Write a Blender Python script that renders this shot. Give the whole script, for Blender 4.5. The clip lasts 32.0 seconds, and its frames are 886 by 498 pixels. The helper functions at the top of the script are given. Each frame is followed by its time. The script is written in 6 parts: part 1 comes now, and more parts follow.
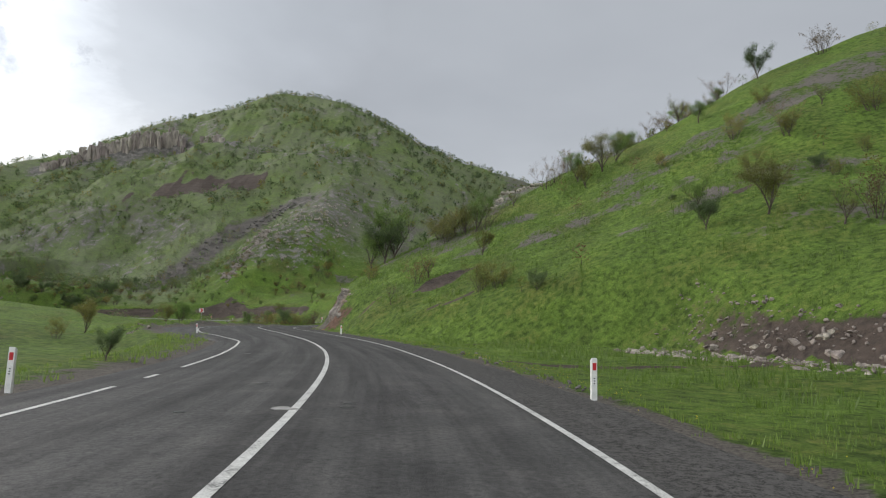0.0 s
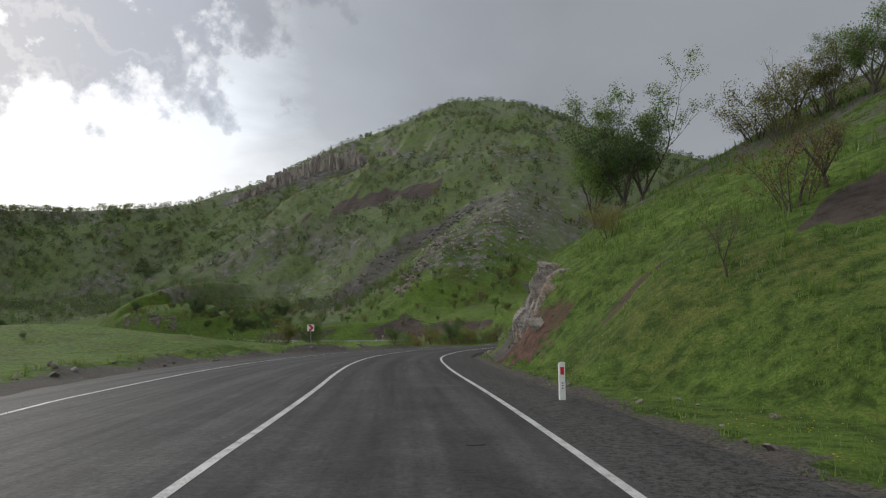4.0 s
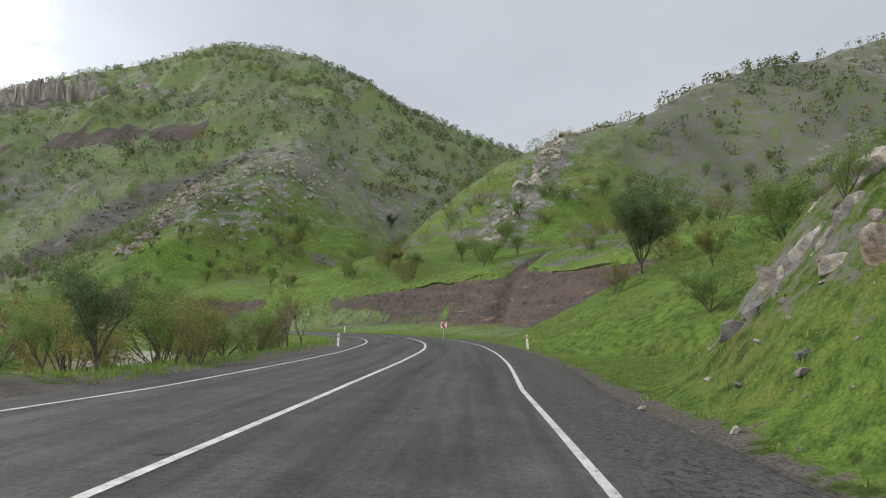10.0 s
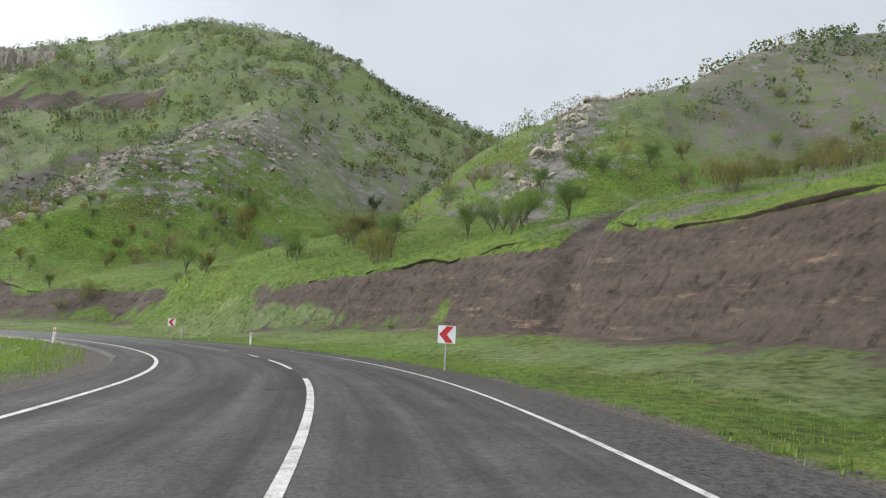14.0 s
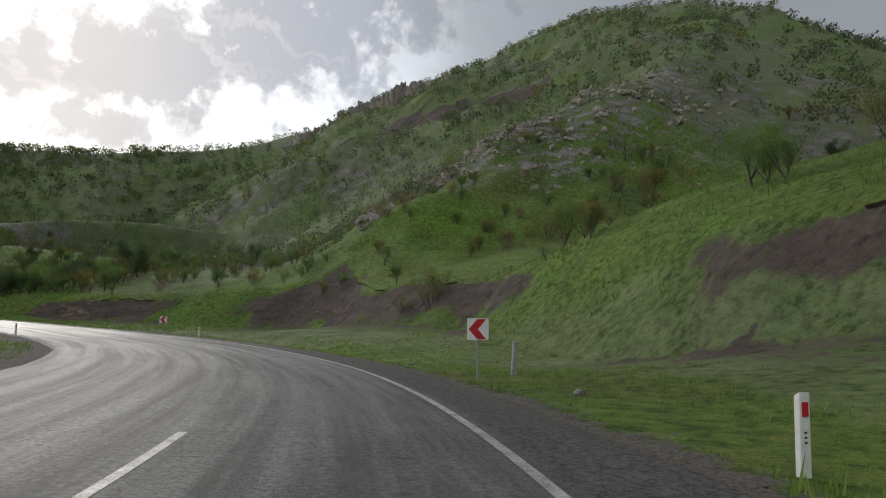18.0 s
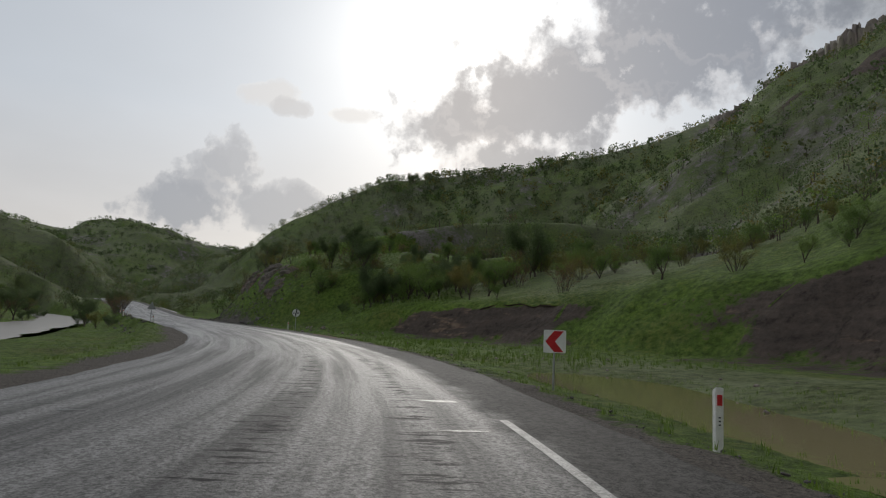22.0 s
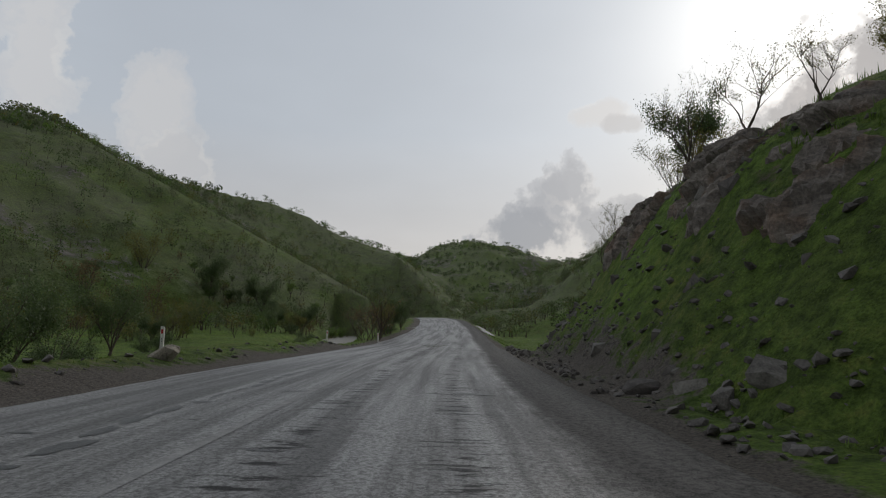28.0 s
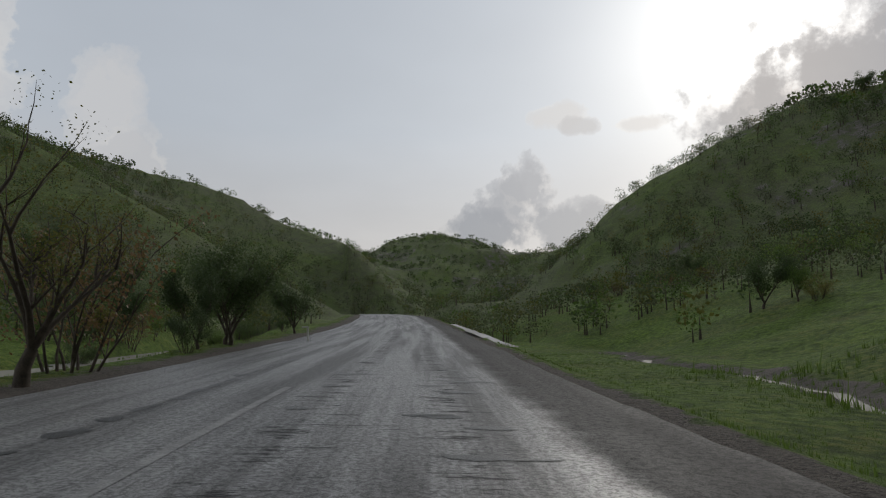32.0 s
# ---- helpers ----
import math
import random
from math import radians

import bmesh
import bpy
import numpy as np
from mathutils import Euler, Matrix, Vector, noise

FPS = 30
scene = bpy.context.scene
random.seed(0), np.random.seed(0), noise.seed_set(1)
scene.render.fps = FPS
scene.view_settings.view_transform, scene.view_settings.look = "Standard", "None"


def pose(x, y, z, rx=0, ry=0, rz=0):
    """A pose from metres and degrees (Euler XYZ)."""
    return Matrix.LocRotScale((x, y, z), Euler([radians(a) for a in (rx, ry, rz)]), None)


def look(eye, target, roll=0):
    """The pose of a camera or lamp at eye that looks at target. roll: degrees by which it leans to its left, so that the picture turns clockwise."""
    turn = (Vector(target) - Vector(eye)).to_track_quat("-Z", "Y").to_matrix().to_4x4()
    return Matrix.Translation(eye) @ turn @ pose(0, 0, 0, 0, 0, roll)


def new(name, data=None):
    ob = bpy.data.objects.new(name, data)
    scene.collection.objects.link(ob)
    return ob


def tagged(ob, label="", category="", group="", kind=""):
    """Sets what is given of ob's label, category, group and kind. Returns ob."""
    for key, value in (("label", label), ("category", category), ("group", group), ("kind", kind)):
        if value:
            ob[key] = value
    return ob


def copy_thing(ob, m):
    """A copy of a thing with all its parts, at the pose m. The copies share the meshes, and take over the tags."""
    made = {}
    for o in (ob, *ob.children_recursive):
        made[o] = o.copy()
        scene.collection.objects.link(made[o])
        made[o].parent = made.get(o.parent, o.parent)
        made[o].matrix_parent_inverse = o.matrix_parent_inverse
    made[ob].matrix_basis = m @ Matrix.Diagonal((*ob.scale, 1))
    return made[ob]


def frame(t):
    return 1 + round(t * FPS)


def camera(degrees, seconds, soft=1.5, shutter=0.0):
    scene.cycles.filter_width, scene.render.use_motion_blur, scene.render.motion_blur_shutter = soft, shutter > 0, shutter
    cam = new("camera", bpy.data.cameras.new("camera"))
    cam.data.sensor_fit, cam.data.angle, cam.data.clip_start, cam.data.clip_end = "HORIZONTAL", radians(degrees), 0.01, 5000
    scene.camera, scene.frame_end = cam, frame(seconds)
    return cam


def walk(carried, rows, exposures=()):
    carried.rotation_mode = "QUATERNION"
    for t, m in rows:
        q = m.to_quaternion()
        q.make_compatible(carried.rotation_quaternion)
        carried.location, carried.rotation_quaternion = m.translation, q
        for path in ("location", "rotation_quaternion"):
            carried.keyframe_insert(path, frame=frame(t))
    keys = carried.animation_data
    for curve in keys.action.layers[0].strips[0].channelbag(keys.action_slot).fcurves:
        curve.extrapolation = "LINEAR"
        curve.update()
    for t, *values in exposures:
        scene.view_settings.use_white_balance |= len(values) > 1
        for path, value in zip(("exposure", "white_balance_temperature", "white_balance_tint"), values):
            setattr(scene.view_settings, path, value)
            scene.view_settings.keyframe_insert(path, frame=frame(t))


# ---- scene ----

cam = camera(68.0, 32.0, 1.15)
PATH = [
    (0, (0.0, -0.0, 1.3), (-0.007, 1.9899, 1.4999), 1.08),
    (0.5, (-0.227, 5.489, 1.187), (-0.2535, 7.477, 1.4038), 0.79),
    (1, (-0.593, 10.961, 1.099), (-0.6759, 12.9469, 1.3208), 0.11),
    (1.5, (-1.146, 16.414, 1.036), (-1.2967, 18.3951, 1.2673), -0.17),
    (2, (-1.9, 21.861, 1.004), (-2.1248, 23.8342, 1.244), -0.64),
    (2.5, (-2.884, 27.258, 0.968), (-3.187, 29.2201, 1.2098), -0.53),
    (3, (-4.163, 32.798, 0.957), (-4.5529, 34.7452, 1.196), -0.28),
    (3.5, (-5.62, 38.19, 0.938), (-6.1099, 40.1148, 1.1732), -0.66),
    (4, (-7.286, 43.247, 0.946), (-7.8412, 45.1532, 1.1883), -1.22),
    (4.5, (-9.132, 48.439, 0.946), (-9.7383, 50.3283, 1.1949), -0.93),
    (6.5, (-16.779, 69.37, 0.765), (-17.4311, 71.2419, 1.0335), -0.93),
    (7, (-18.502, 74.566, 0.791), (-19.1056, 76.4538, 1.0578), -1.23),
    (7.5, (-19.975, 79.851, 0.795), (-20.4719, 81.7708, 1.0517), -1.29),
    (8, (-21.074, 85.239, 0.727), (-21.4305, 87.1916, 0.9736), -0.74),
    (8.5, (-21.769, 90.661, 0.678), (-22.004, 92.6344, 0.9011), -0.73),
    (9, (-22.153, 96.142, 0.575), (-22.2531, 98.1277, 0.7953), 0.06),
    (9.5, (-22.132, 101.548, 0.486), (-22.1116, 103.5367, 0.6992), 0.54),
    (10, (-21.908, 106.84, 0.377), (-21.7905, 108.8257, 0.589), 0.95),
    (10.5, (-21.624, 112.057, 0.286), (-21.4713, 114.0394, 0.5017), 1.07),
    (11, (-21.299, 117.235, 0.199), (-21.1389, 119.2178, 0.41), 1.00),
    (11.5, (-20.985, 122.503, 0.155), (-20.8167, 124.4844, 0.3708), 1.43),
    (12, (-20.693, 127.842, 0.116), (-20.5193, 129.8224, 0.337), 1.31),
    (12.5, (-20.46, 133.07, 0.121), (-20.2868, 135.049, 0.3523), 1.29),
    (13, (-20.124, 138.457, 0.047), (-19.9506, 140.4356, 0.284), 1.19),
    (13.5, (-19.776, 143.591, -0.0), (-19.6007, 145.5687, 0.2388), 1.79),
    (15.5, (-20.413, 163.264, 0.098), (-20.5588, 165.2456, 0.3287), 2.77),
    (16, (-21.285, 168.247, 0.048), (-21.5929, 170.2103, 0.2759), 2.44),
    (16.5, (-22.633, 173.223, -0.011), (-23.1155, 175.1515, 0.2129), 2.36),
    (17, (-24.38, 178.123, -0.051), (-25.0281, 180.0018, 0.1692), 2.02),
    (17.5, (-26.653, 183.022, -0.087), (-27.4766, 184.8318, 0.1275), 1.62),
    (18, (-29.365, 187.794, -0.171), (-30.3645, 189.5133, 0.0454), 1.58),
    (18.5, (-32.474, 192.166, -0.243), (-33.6281, 193.7845, -0.0227), 1.03),
    (19, (-35.893, 196.236, -0.296), (-37.1772, 197.7512, -0.0657), 1.04),
    (19.5, (-40.088, 200.25, -0.321), (-41.4908, 201.6559, -0.0828), 0.91),
    (20, (-44.657, 203.969, -0.338), (-46.1732, 205.2513, -0.097), 1.34),
    (20.5, (-49.336, 207.284, -0.357), (-50.945, 208.4485, -0.1199), 1.80),
    (21, (-54.139, 210.202, -0.386), (-55.8278, 211.2462, -0.1477), 1.81),
    (21.5, (-59.156, 212.786, -0.405), (-60.9056, 213.7261, -0.1723), 1.70),
    (22, (-64.434, 215.146, -0.439), (-66.2323, 215.99, -0.206), 1.63),
    (22.5, (-69.869, 217.36, -0.481), (-71.7043, 218.1172, -0.2395), 1.14),
    (23, (-75.62, 219.372, -0.541), (-77.487, 220.045, -0.2922), 0.66),
    (23.5, (-81.605, 221.21, -0.577), (-83.4974, 221.8033, -0.3183), 0.33),
    (24, (-87.84, 222.817, -0.573), (-89.7581, 223.3159, -0.3032), -0.39),
    (24.5, (-94.555, 224.188, -0.521), (-96.4992, 224.5805, -0.2641), 0.37),
    (25, (-101.589, 225.19, -0.409), (-103.5425, 225.5004, -0.1123), 0.39),
    (25.5, (-108.487, 225.926, -0.256), (-110.4475, 226.1596, 0.0639), -0.19),
    (26, (-115.173, 226.351, -0.09), (-117.1457, 226.4966, 0.208), 0.06),
    (26.5, (-121.957, 226.51, 0.073), (-123.9348, 226.5648, 0.3652), 0.27),
    (28.5, (-149.44, 224.961, 0.473), (-151.4145, 224.7905, 0.7416), 0.77),
    (29, (-156.419, 224.343, 0.579), (-158.392, 224.1759, 0.8627), 0.73),
    (29.5, (-163.439, 223.785, 0.688), (-165.4142, 223.674, 0.9827), 0.67),
    (30, (-170.536, 223.496, 0.855), (-172.5114, 223.4337, 1.1592), 0.16),
    (30.5, (-177.66, 223.371, 0.968), (-179.6375, 223.3425, 1.2681), -0.87),
    (31, (-184.795, 223.199, 1.031), (-186.7759, 223.1873, 1.3086), -1.54),
    (31.5, (-191.97, 222.915, 1.061), (-193.9524, 222.8991, 1.3267), 0.01),
    (32, (-199.175, 222.58, 1.092), (-201.1569, 222.5578, 1.3607), 0.14),
]
EXPOSURES = [(0, 1.05), (1.5, 1.05), (2.3, 0.9), (3, 0.5), (4, 0.5), (6.5, 0.6), (8, 0.9), (9, 1.15), (11, 1.55), (13, 1.6), (15.5, 1.75), (16.2, 1.5), (17, 0.62), (18, 0.45), (19, 0.28), (20, -0.12), (22, -0.12), (24, -0.2), (25, -0.1), (26, -0.22), (29, -0.2), (30, -0.15), (32, -0.22)]
walk(cam, [(t, look(eye, target, roll)) for t, eye, target, roll in PATH], EXPOSURES)

# ---- sky and sun ----
SUN_BEARING, SUN_HEIGHT = 63.0, 24.0  # degrees left of +y, degrees up
scene.world = world = bpy.data.worlds.new("sky")
world.use_nodes = True


def links(tree):
    """Helpers for building a node tree."""
    def add(kind, **values):
        node = tree.nodes.new(kind)
        for key, value in values.items():
            if key in ("operation", "blend_type", "data_type", "noise_dimensions", "feature", "sky_type", "sun_disc", "sun_elevation",
                       "sun_rotation", "attribute_name", "vector_type", "interpolation_type", "clamp", "use_clamp", "air_density", "dust_density"):
                if key == "operation": node.operation = value
                elif key == "blend_type": node.blend_type = value
                elif key == "data_type": node.data_type = value
                elif key == "noise_dimensions": node.noise_dimensions = value
                elif key == "feature": node.feature = value
                elif key == "sky_type": node.sky_type = value
                elif key == "sun_disc": node.sun_disc = value
                elif key == "sun_elevation": node.sun_elevation = value
                elif key == "sun_rotation": node.sun_rotation = value
                elif key == "attribute_name": node.attribute_name = value
                elif key == "interpolation_type": node.interpolation_type = value
                elif key == "use_clamp": node.use_clamp = value
                elif key == "air_density": node.air_density = value
                elif key == "dust_density": node.dust_density = value
            else:
                node.inputs[key].default_value = value
        return node

    def join(a, out, b, into):
        tree.links.new(a.outputs[out], b.inputs[into])
        return b
    return add, join


def math_node(add, join, operation, a, b=None):
    """A Math node; a and b are numbers or (node, output)."""
    node = add("ShaderNodeMath", operation=operation)
    for n, v in enumerate((a, b)):
        if isinstance(v, tuple):
            join(v[0], v[1], node, n)
        elif v is not None:
            node.inputs[n].default_value = v
    return node, 0


def ramp_node(add, join, source, stops):
    node = add("ShaderNodeValToRGB")
    ramp_data = node.color_ramp
    while len(ramp_data.elements) < len(stops):
        ramp_data.elements.new(0.5)
    for element, (place, colour) in zip(ramp_data.elements, stops):
        element.position = place
        element.color = (*colour, 1) if len(colour) == 3 else colour
    join(source[0], source[1], node, 0)
    return node, 0


def mix_node(add, join, factor, a, b, blend="MIX"):
    node = add("ShaderNodeMix", data_type="RGBA", blend_type=blend)
    for socket, v in (("Factor", factor), (6, a), (7, b)):
        if isinstance(v, tuple) and not isinstance(v[0], (int, float)):
            tree_in = node.inputs[0] if socket == "Factor" else node.inputs[socket]
            node.id_data.links.new(v[0].outputs[v[1]], tree_in)
        elif socket == "Factor":
            node.inputs[0].default_value = v
        else:
            node.inputs[socket].default_value = (*v, 1)
    return node, 2


def build_sky():
    tree = world.node_tree
    tree.nodes.clear()
    add, join = links(tree)
    m = lambda op, a, b=None: math_node(add, join, op, a, b)
    b, e = radians(SUN_BEARING), radians(SUN_HEIGHT)
    toward = Vector((-math.sin(b) * math.cos(e), math.cos(b) * math.cos(e), math.sin(e)))
    sky = add("ShaderNodeTexSky", sky_type="NISHITA", sun_disc=False, sun_elevation=e, sun_rotation=-b, dust_density=2.0)
    blue = add("ShaderNodeVectorMath", operation="SCALE")
    join(sky, 0, blue, 0)
    blue.inputs["Scale"].default_value = 0.10
    where = add("ShaderNodeTexCoord")
    split = add("ShaderNodeSeparateXYZ")
    join(where, "Generated", split, 0)
    # the cloud deck is a level sheet, seen in perspective
    height = m("MAXIMUM", (split, 2), 0.0)
    deep = m("ADD", height, 0.16)
    px, py = m("DIVIDE", (split, 0), deep), m("DIVIDE", (split, 1), deep)
    flat = add("ShaderNodeCombineXYZ")
    join(px[0], 0, flat, 0), join(py[0], 0, flat, 1)
    cloud = add("ShaderNodeTexNoise", Scale=1.15, Detail=10.0, Roughness=0.56, Distortion=0.25)
    join(flat, 0, cloud, "Vector")
    veil = add("ShaderNodeTexNoise", Scale=0.55, Detail=5.0, Roughness=0.5)
    join(flat, 0, veil, "Vector")
    puffs = add("ShaderNodeTexNoise", Scale=15.0, Detail=9.0, Roughness=0.58)
    join(where, "Generated", puffs, "Vector")
    wisps = add("ShaderNodeTexNoise", Scale=46.0, Detail=6.0, Roughness=0.6)
    join(where, "Generated", wisps, "Vector")
    # nearness to the sun
    dot = add("ShaderNodeVectorMath", operation="DOT_PRODUCT")
    join(where, "Generated", dot, 0)
    dot.inputs[1].default_value = toward
    near = m("MAXIMUM", (dot, "Value"), 0.0)
    glow = m("ADD", m("MULTIPLY", m("POWER", near, 70.0), 0.7), m("ADD", m("MULTIPLY", m("POWER", near, 18.0), 0.09), m("MULTIPLY", m("POWER", near, 3.5), 0.20)))
    # the open western sky, bluish above and creamy at the horizon
    low = ramp_node(add, join, (split, 2), [(0.08, (0.64, 0.61, 0.59)), (0.30, (0.50, 0.545, 0.605)), (0.75, (0.42, 0.48, 0.57))])
    soft = ramp_node(add, join, (veil, 0), [(0.3, (0.88,) * 3), (0.7, (1.12,) * 3)])
    haze = mix_node(add, join, 1.0, low, soft, "MULTIPLY")
    shine = add("ShaderNodeCombineColor")
    for n, k in enumerate((1.0, 0.97, 0.90)):
        one = m("MULTIPLY", glow, k)
        join(one[0], 0, shine, n)
    sky_now = mix_node(add, join, 1.0, haze, (shine, 0), "ADD")
    rim = m("MULTIPLY", m("POWER", near, 8.0), 0.16)
    grey = add("ShaderNodeCombineColor")
    for n, k in enumerate((0.285, 0.305, 0.335)):
        one = m("ADD", rim, k)
        join(one[0], 0, grey, n)

    def bearing(b_, e_):
        b_, e_ = radians(b_), radians(e_)
        return Vector((-math.sin(b_) * math.cos(e_), math.cos(b_) * math.cos(e_), math.sin(e_)))

    def along_way(v):
        node = add("ShaderNodeVectorMath", operation="DOT_PRODUCT")
        join(where, "Generated", node, 0)
        node.inputs[1].default_value = v
        return node, "Value"
    # scattered cloud overhead
    high = ramp_node(add, join, (split, 2), [(0.50, (0, 0, 0)), (0.70, (1, 1, 1))])
    thick = ramp_node(add, join, (cloud, 0), [(0.47, (0, 0, 0)), (0.58, (1, 1, 1))])
    sky_now = mix_node(add, join, m("MULTIPLY", thick, high), sky_now, (grey, 0))
    # heaps of cloud: bearing, height, half width, half height, how grey, all in degrees but the last
    for b_, e_, wide, tall, dull in ((119, 17.6, 2.6, 4.4, -.1), (116.5, 13.6, 3.2, 3.0, .05), (127, 20, 3.0, 5.5, -.1), (84.5, 11.4, 2.6, 2.6, .6), (86.6, 8.8, 4.2, 2.4, .75),
                                     (80.4, 19.0, 2.6, 1.0, -.25), (78.4, 18.0, 1.7, .8, .1), (73.6, 17.8, 2.6, .7, -.3), (82.9, 13.0, 2.4, 2.6, .5), (78.9, 9.6, 5.0, 2.0, .6),
                                     (47.0, 22.0, 13.5, 5.6, 1.0), (40.0, 28.0, 14, 6.5, 1.0), (63.5, 17.6, 7.0, 2.6, .95), (56.0, 18.5, 9.0, 4.6, 1.0), (61.0, 14.5, 6.0, 2.4, .9)):
        mid = bearing(b_, e_)
        side = along_way(bearing(b_ - 90, 0))
        rise = along_way(mid.cross(bearing(b_ - 90, 0)) * -1)
        q = m("ADD", m("POWER", m("ABSOLUTE", m("DIVIDE", side, math.sin(radians(wide)))), 2.0), m("POWER", m("ABSOLUTE", m("DIVIDE", rise, math.sin(radians(tall)))), 2.0))
        q = m("SUBTRACT", 1.0, m("POWER", q, 0.5))
        q = m("ADD", q, m("MULTIPLY", m("SUBTRACT", (puffs, 0), 0.5), 2.6))
        front_half = m("GREATER_THAN", along_way(mid), 0.5)
        q = m("ADD", m("MULTIPLY", q, front_half), m("MULTIPLY", m("SUBTRACT", front_half, 1.0), 5.0))
        mask = ramp_node(add, join, m("ADD", q, m("MULTIPLY", m("SUBTRACT", (wisps, 0), 0.5), 0.5)), [(-0.0, (0, 0, 0)), (0.16, (0.5,) * 3), (0.50, (1, 1, 1))])
        shade = ramp_node(add, join, m("ADD", q, m("ADD", m("MULTIPLY", m("SUBTRACT", (puffs, 0), 0.5), 1.6), m("MULTIPLY", m("SUBTRACT", (wisps, 0), 0.5), 0.7))), [(0.0, (0.80 - .26 * dull, 0.77 - .24 * dull, 0.73 - .18 * dull)), (0.34, (0.62 - .36 * dull, 0.62 - .335 * dull, 0.63 - .295 * dull))])
        lit = mix_node(add, join, 1.0, shade, mix_node(add, join, rim, (0.0, 0.0, 0.0), (0.5, 0.48, 0.44)), "ADD")
        sky_now = mix_node(add, join, m("MULTIPLY", mask, .84 + .14 * dull), sky_now, lit)
    # the even rain cloud over the north and east
    front = m("ADD", along_way(bearing(116, 0)), m("MULTIPLY", m("SUBTRACT", (cloud, 0), 0.5), 0.35))
    front = m("ADD", front, 0.5)
    open_side = ramp_node(add, join, front, [(0.20, (0, 0, 0)), (0.52, (0.28,) * 3), (0.64, (1, 1, 1))])
    rain = mix_node(add, join, ramp_node(add, join, (veil, 0), [(0.3, (0, 0, 0)), (0.7, (1, 1, 1))]), (0.175, 0.185, 0.20), (0.25, 0.262, 0.28))
    both = mix_node(add, join, open_side, rain, sky_now)
    # unseen southern glow behind the road's last stretch, added to lift the hillsides
    south_fill = m("MULTIPLY", m("POWER", m("MAXIMUM", along_way(bearing(195, 32)), 0.0), 3.0), 0.36)
    pale = add("ShaderNodeCombineColor")
    for n, k in enumerate((0.98, 1.0, 1.0)):
        one = m("MULTIPLY", south_fill, k)
        join(one[0], 0, pale, n)
    both = mix_node(add, join, 1.0, both, (pale, 0), "ADD")
    cover = mix_node(add, join, 0.94, (blue, 0), both)
    back = add("ShaderNodeBackground", Strength=1.0)
    join(cover[0], 2, back, 0)
    join(back, 0, add("ShaderNodeOutputWorld"), 0)
    lamp = new("sun", bpy.data.lights.new("sun", "SUN"))
    lamp.data.energy, lamp.data.angle, lamp.data.color = 1.05, radians(25), (1.0, 0.95, 0.88)
    lamp.matrix_basis = look((0, 0, 300), Vector((0, 0, 300)) - toward)


build_sky()
# ---- plan of the valley: the road's line, the hills and the stream ----
ROAD_START = (-1.72, -0.09)
HEADINGS = [(-80, 0.0), (0, 2.2), (15.2, 7.3), (30.3, 12.8), (45.5, 18.9), (62.6, 21.3), (76.8, 17.7), (90.9, 8.3), (103.0, -1.2),
            (115.1, -6.2), (131.3, -5.3), (149.5, -2.3), (165.6, 7.7), (181.8, 25.8), (198.0, 38.0), (214.1, 53.3), (232.3, 65.5),
            (250.5, 73.1), (268.7, 80.7), (286.8, 87.9), (305.0, 93.3), (325.2, 94.1), (348.5, 91.6), (371.7, 92.5), (410, 93.0),
            (455, 95.0), (500, 98.0), (620, 104.0)]
ROAD_LEVEL = [(-80, 0.2), (0, -0.06), (27, -0.3), (71, -0.46), (99, -0.74), (125, -1.08), (165, -1.28), (191, -1.47), (219, -1.66),
              (248, -1.80), (270, -1.66), (290, -1.36), (336, -0.63), (372, -0.2), (390, 0.35), (410, 1.1), (430, 2.0), (450, 3.0), (480, 4.7), (520, 6.4), (620, 8.5)]
# along the road: where the hillside starts, its slope, where the cut's toe lies and how steep the cut is
RIGHT_SIDE = [(-80, 24, .60, 26, 1.2), (0, 22, .62, 24, 1.2), (20, 19.0, .55, 22, 1.3), (35, 17.6, .52, 20.6, 1.3), (47, 13, .44, 12, 1.),
              (61, 8.4, .47, 6.5, 1.), (67, 7.6, .50, 7, 1.), (71, 5.6, .52, 6.5, 1.9), (80, 4, .66, 7, 1.9), (90, 4, .72, 6.6, 1.5), (104, 4, .76, 6.6, 1.35),
              (116, 4.2, .80, 6.6, 1.45), (125, 4.5, .78, 6.8, 1.4), (131, 7.5, .60, 8.5, 1.0), (140, 10.5, .50, 12, .9), (150, 6.5, .50, 6.8, 1.4), (159.5, 6, .48, 7.0, 1.3), (164, 5, .52, 17, 1.0),
              (172, 3, .50, 17.8, 1.35)]
RIGHT_SIDE += [(186, 3, .54, 18.6, 1.5), (196, 2.0, .50, 18.6, 1.5), (204, 2, .47, 17.2, 1.5), (212, 6, .56, 15.5, 1.2), (223, 9, .56, 17, 1.0),
               (233, 10, .42, 22.5, 1.1), (247, 12, .38, 24.8, 1.1), (261, 12, .33, 25.5, 1.0), (273, 12, .36, 22, .9), (288, 9, .34, 18.5, .95),
               (298, 7, .33, 15.2, .95), (303, 6, .33, 10.5, .45), (316, 6, .34, 9, .45), (325, 6.5, .9, 7.6, 1.25), (335, 5, 1.2, 7.0, 1.4), (350, 5, 1.35, 7.0, 1.6), (354, 5.4, 1.15, 7.2, 1.25), (359, 6, 1.0, 7.5, 1.1), (367, 10, .6, 10, .9),
               (381, 15, .42, 15, 1.), (411, 22, .38, 24, 1.), (438, 23, .45, 25, 1.), (480, 14, .42, 15, 1.), (635, 12, .38, 13, 1.)]
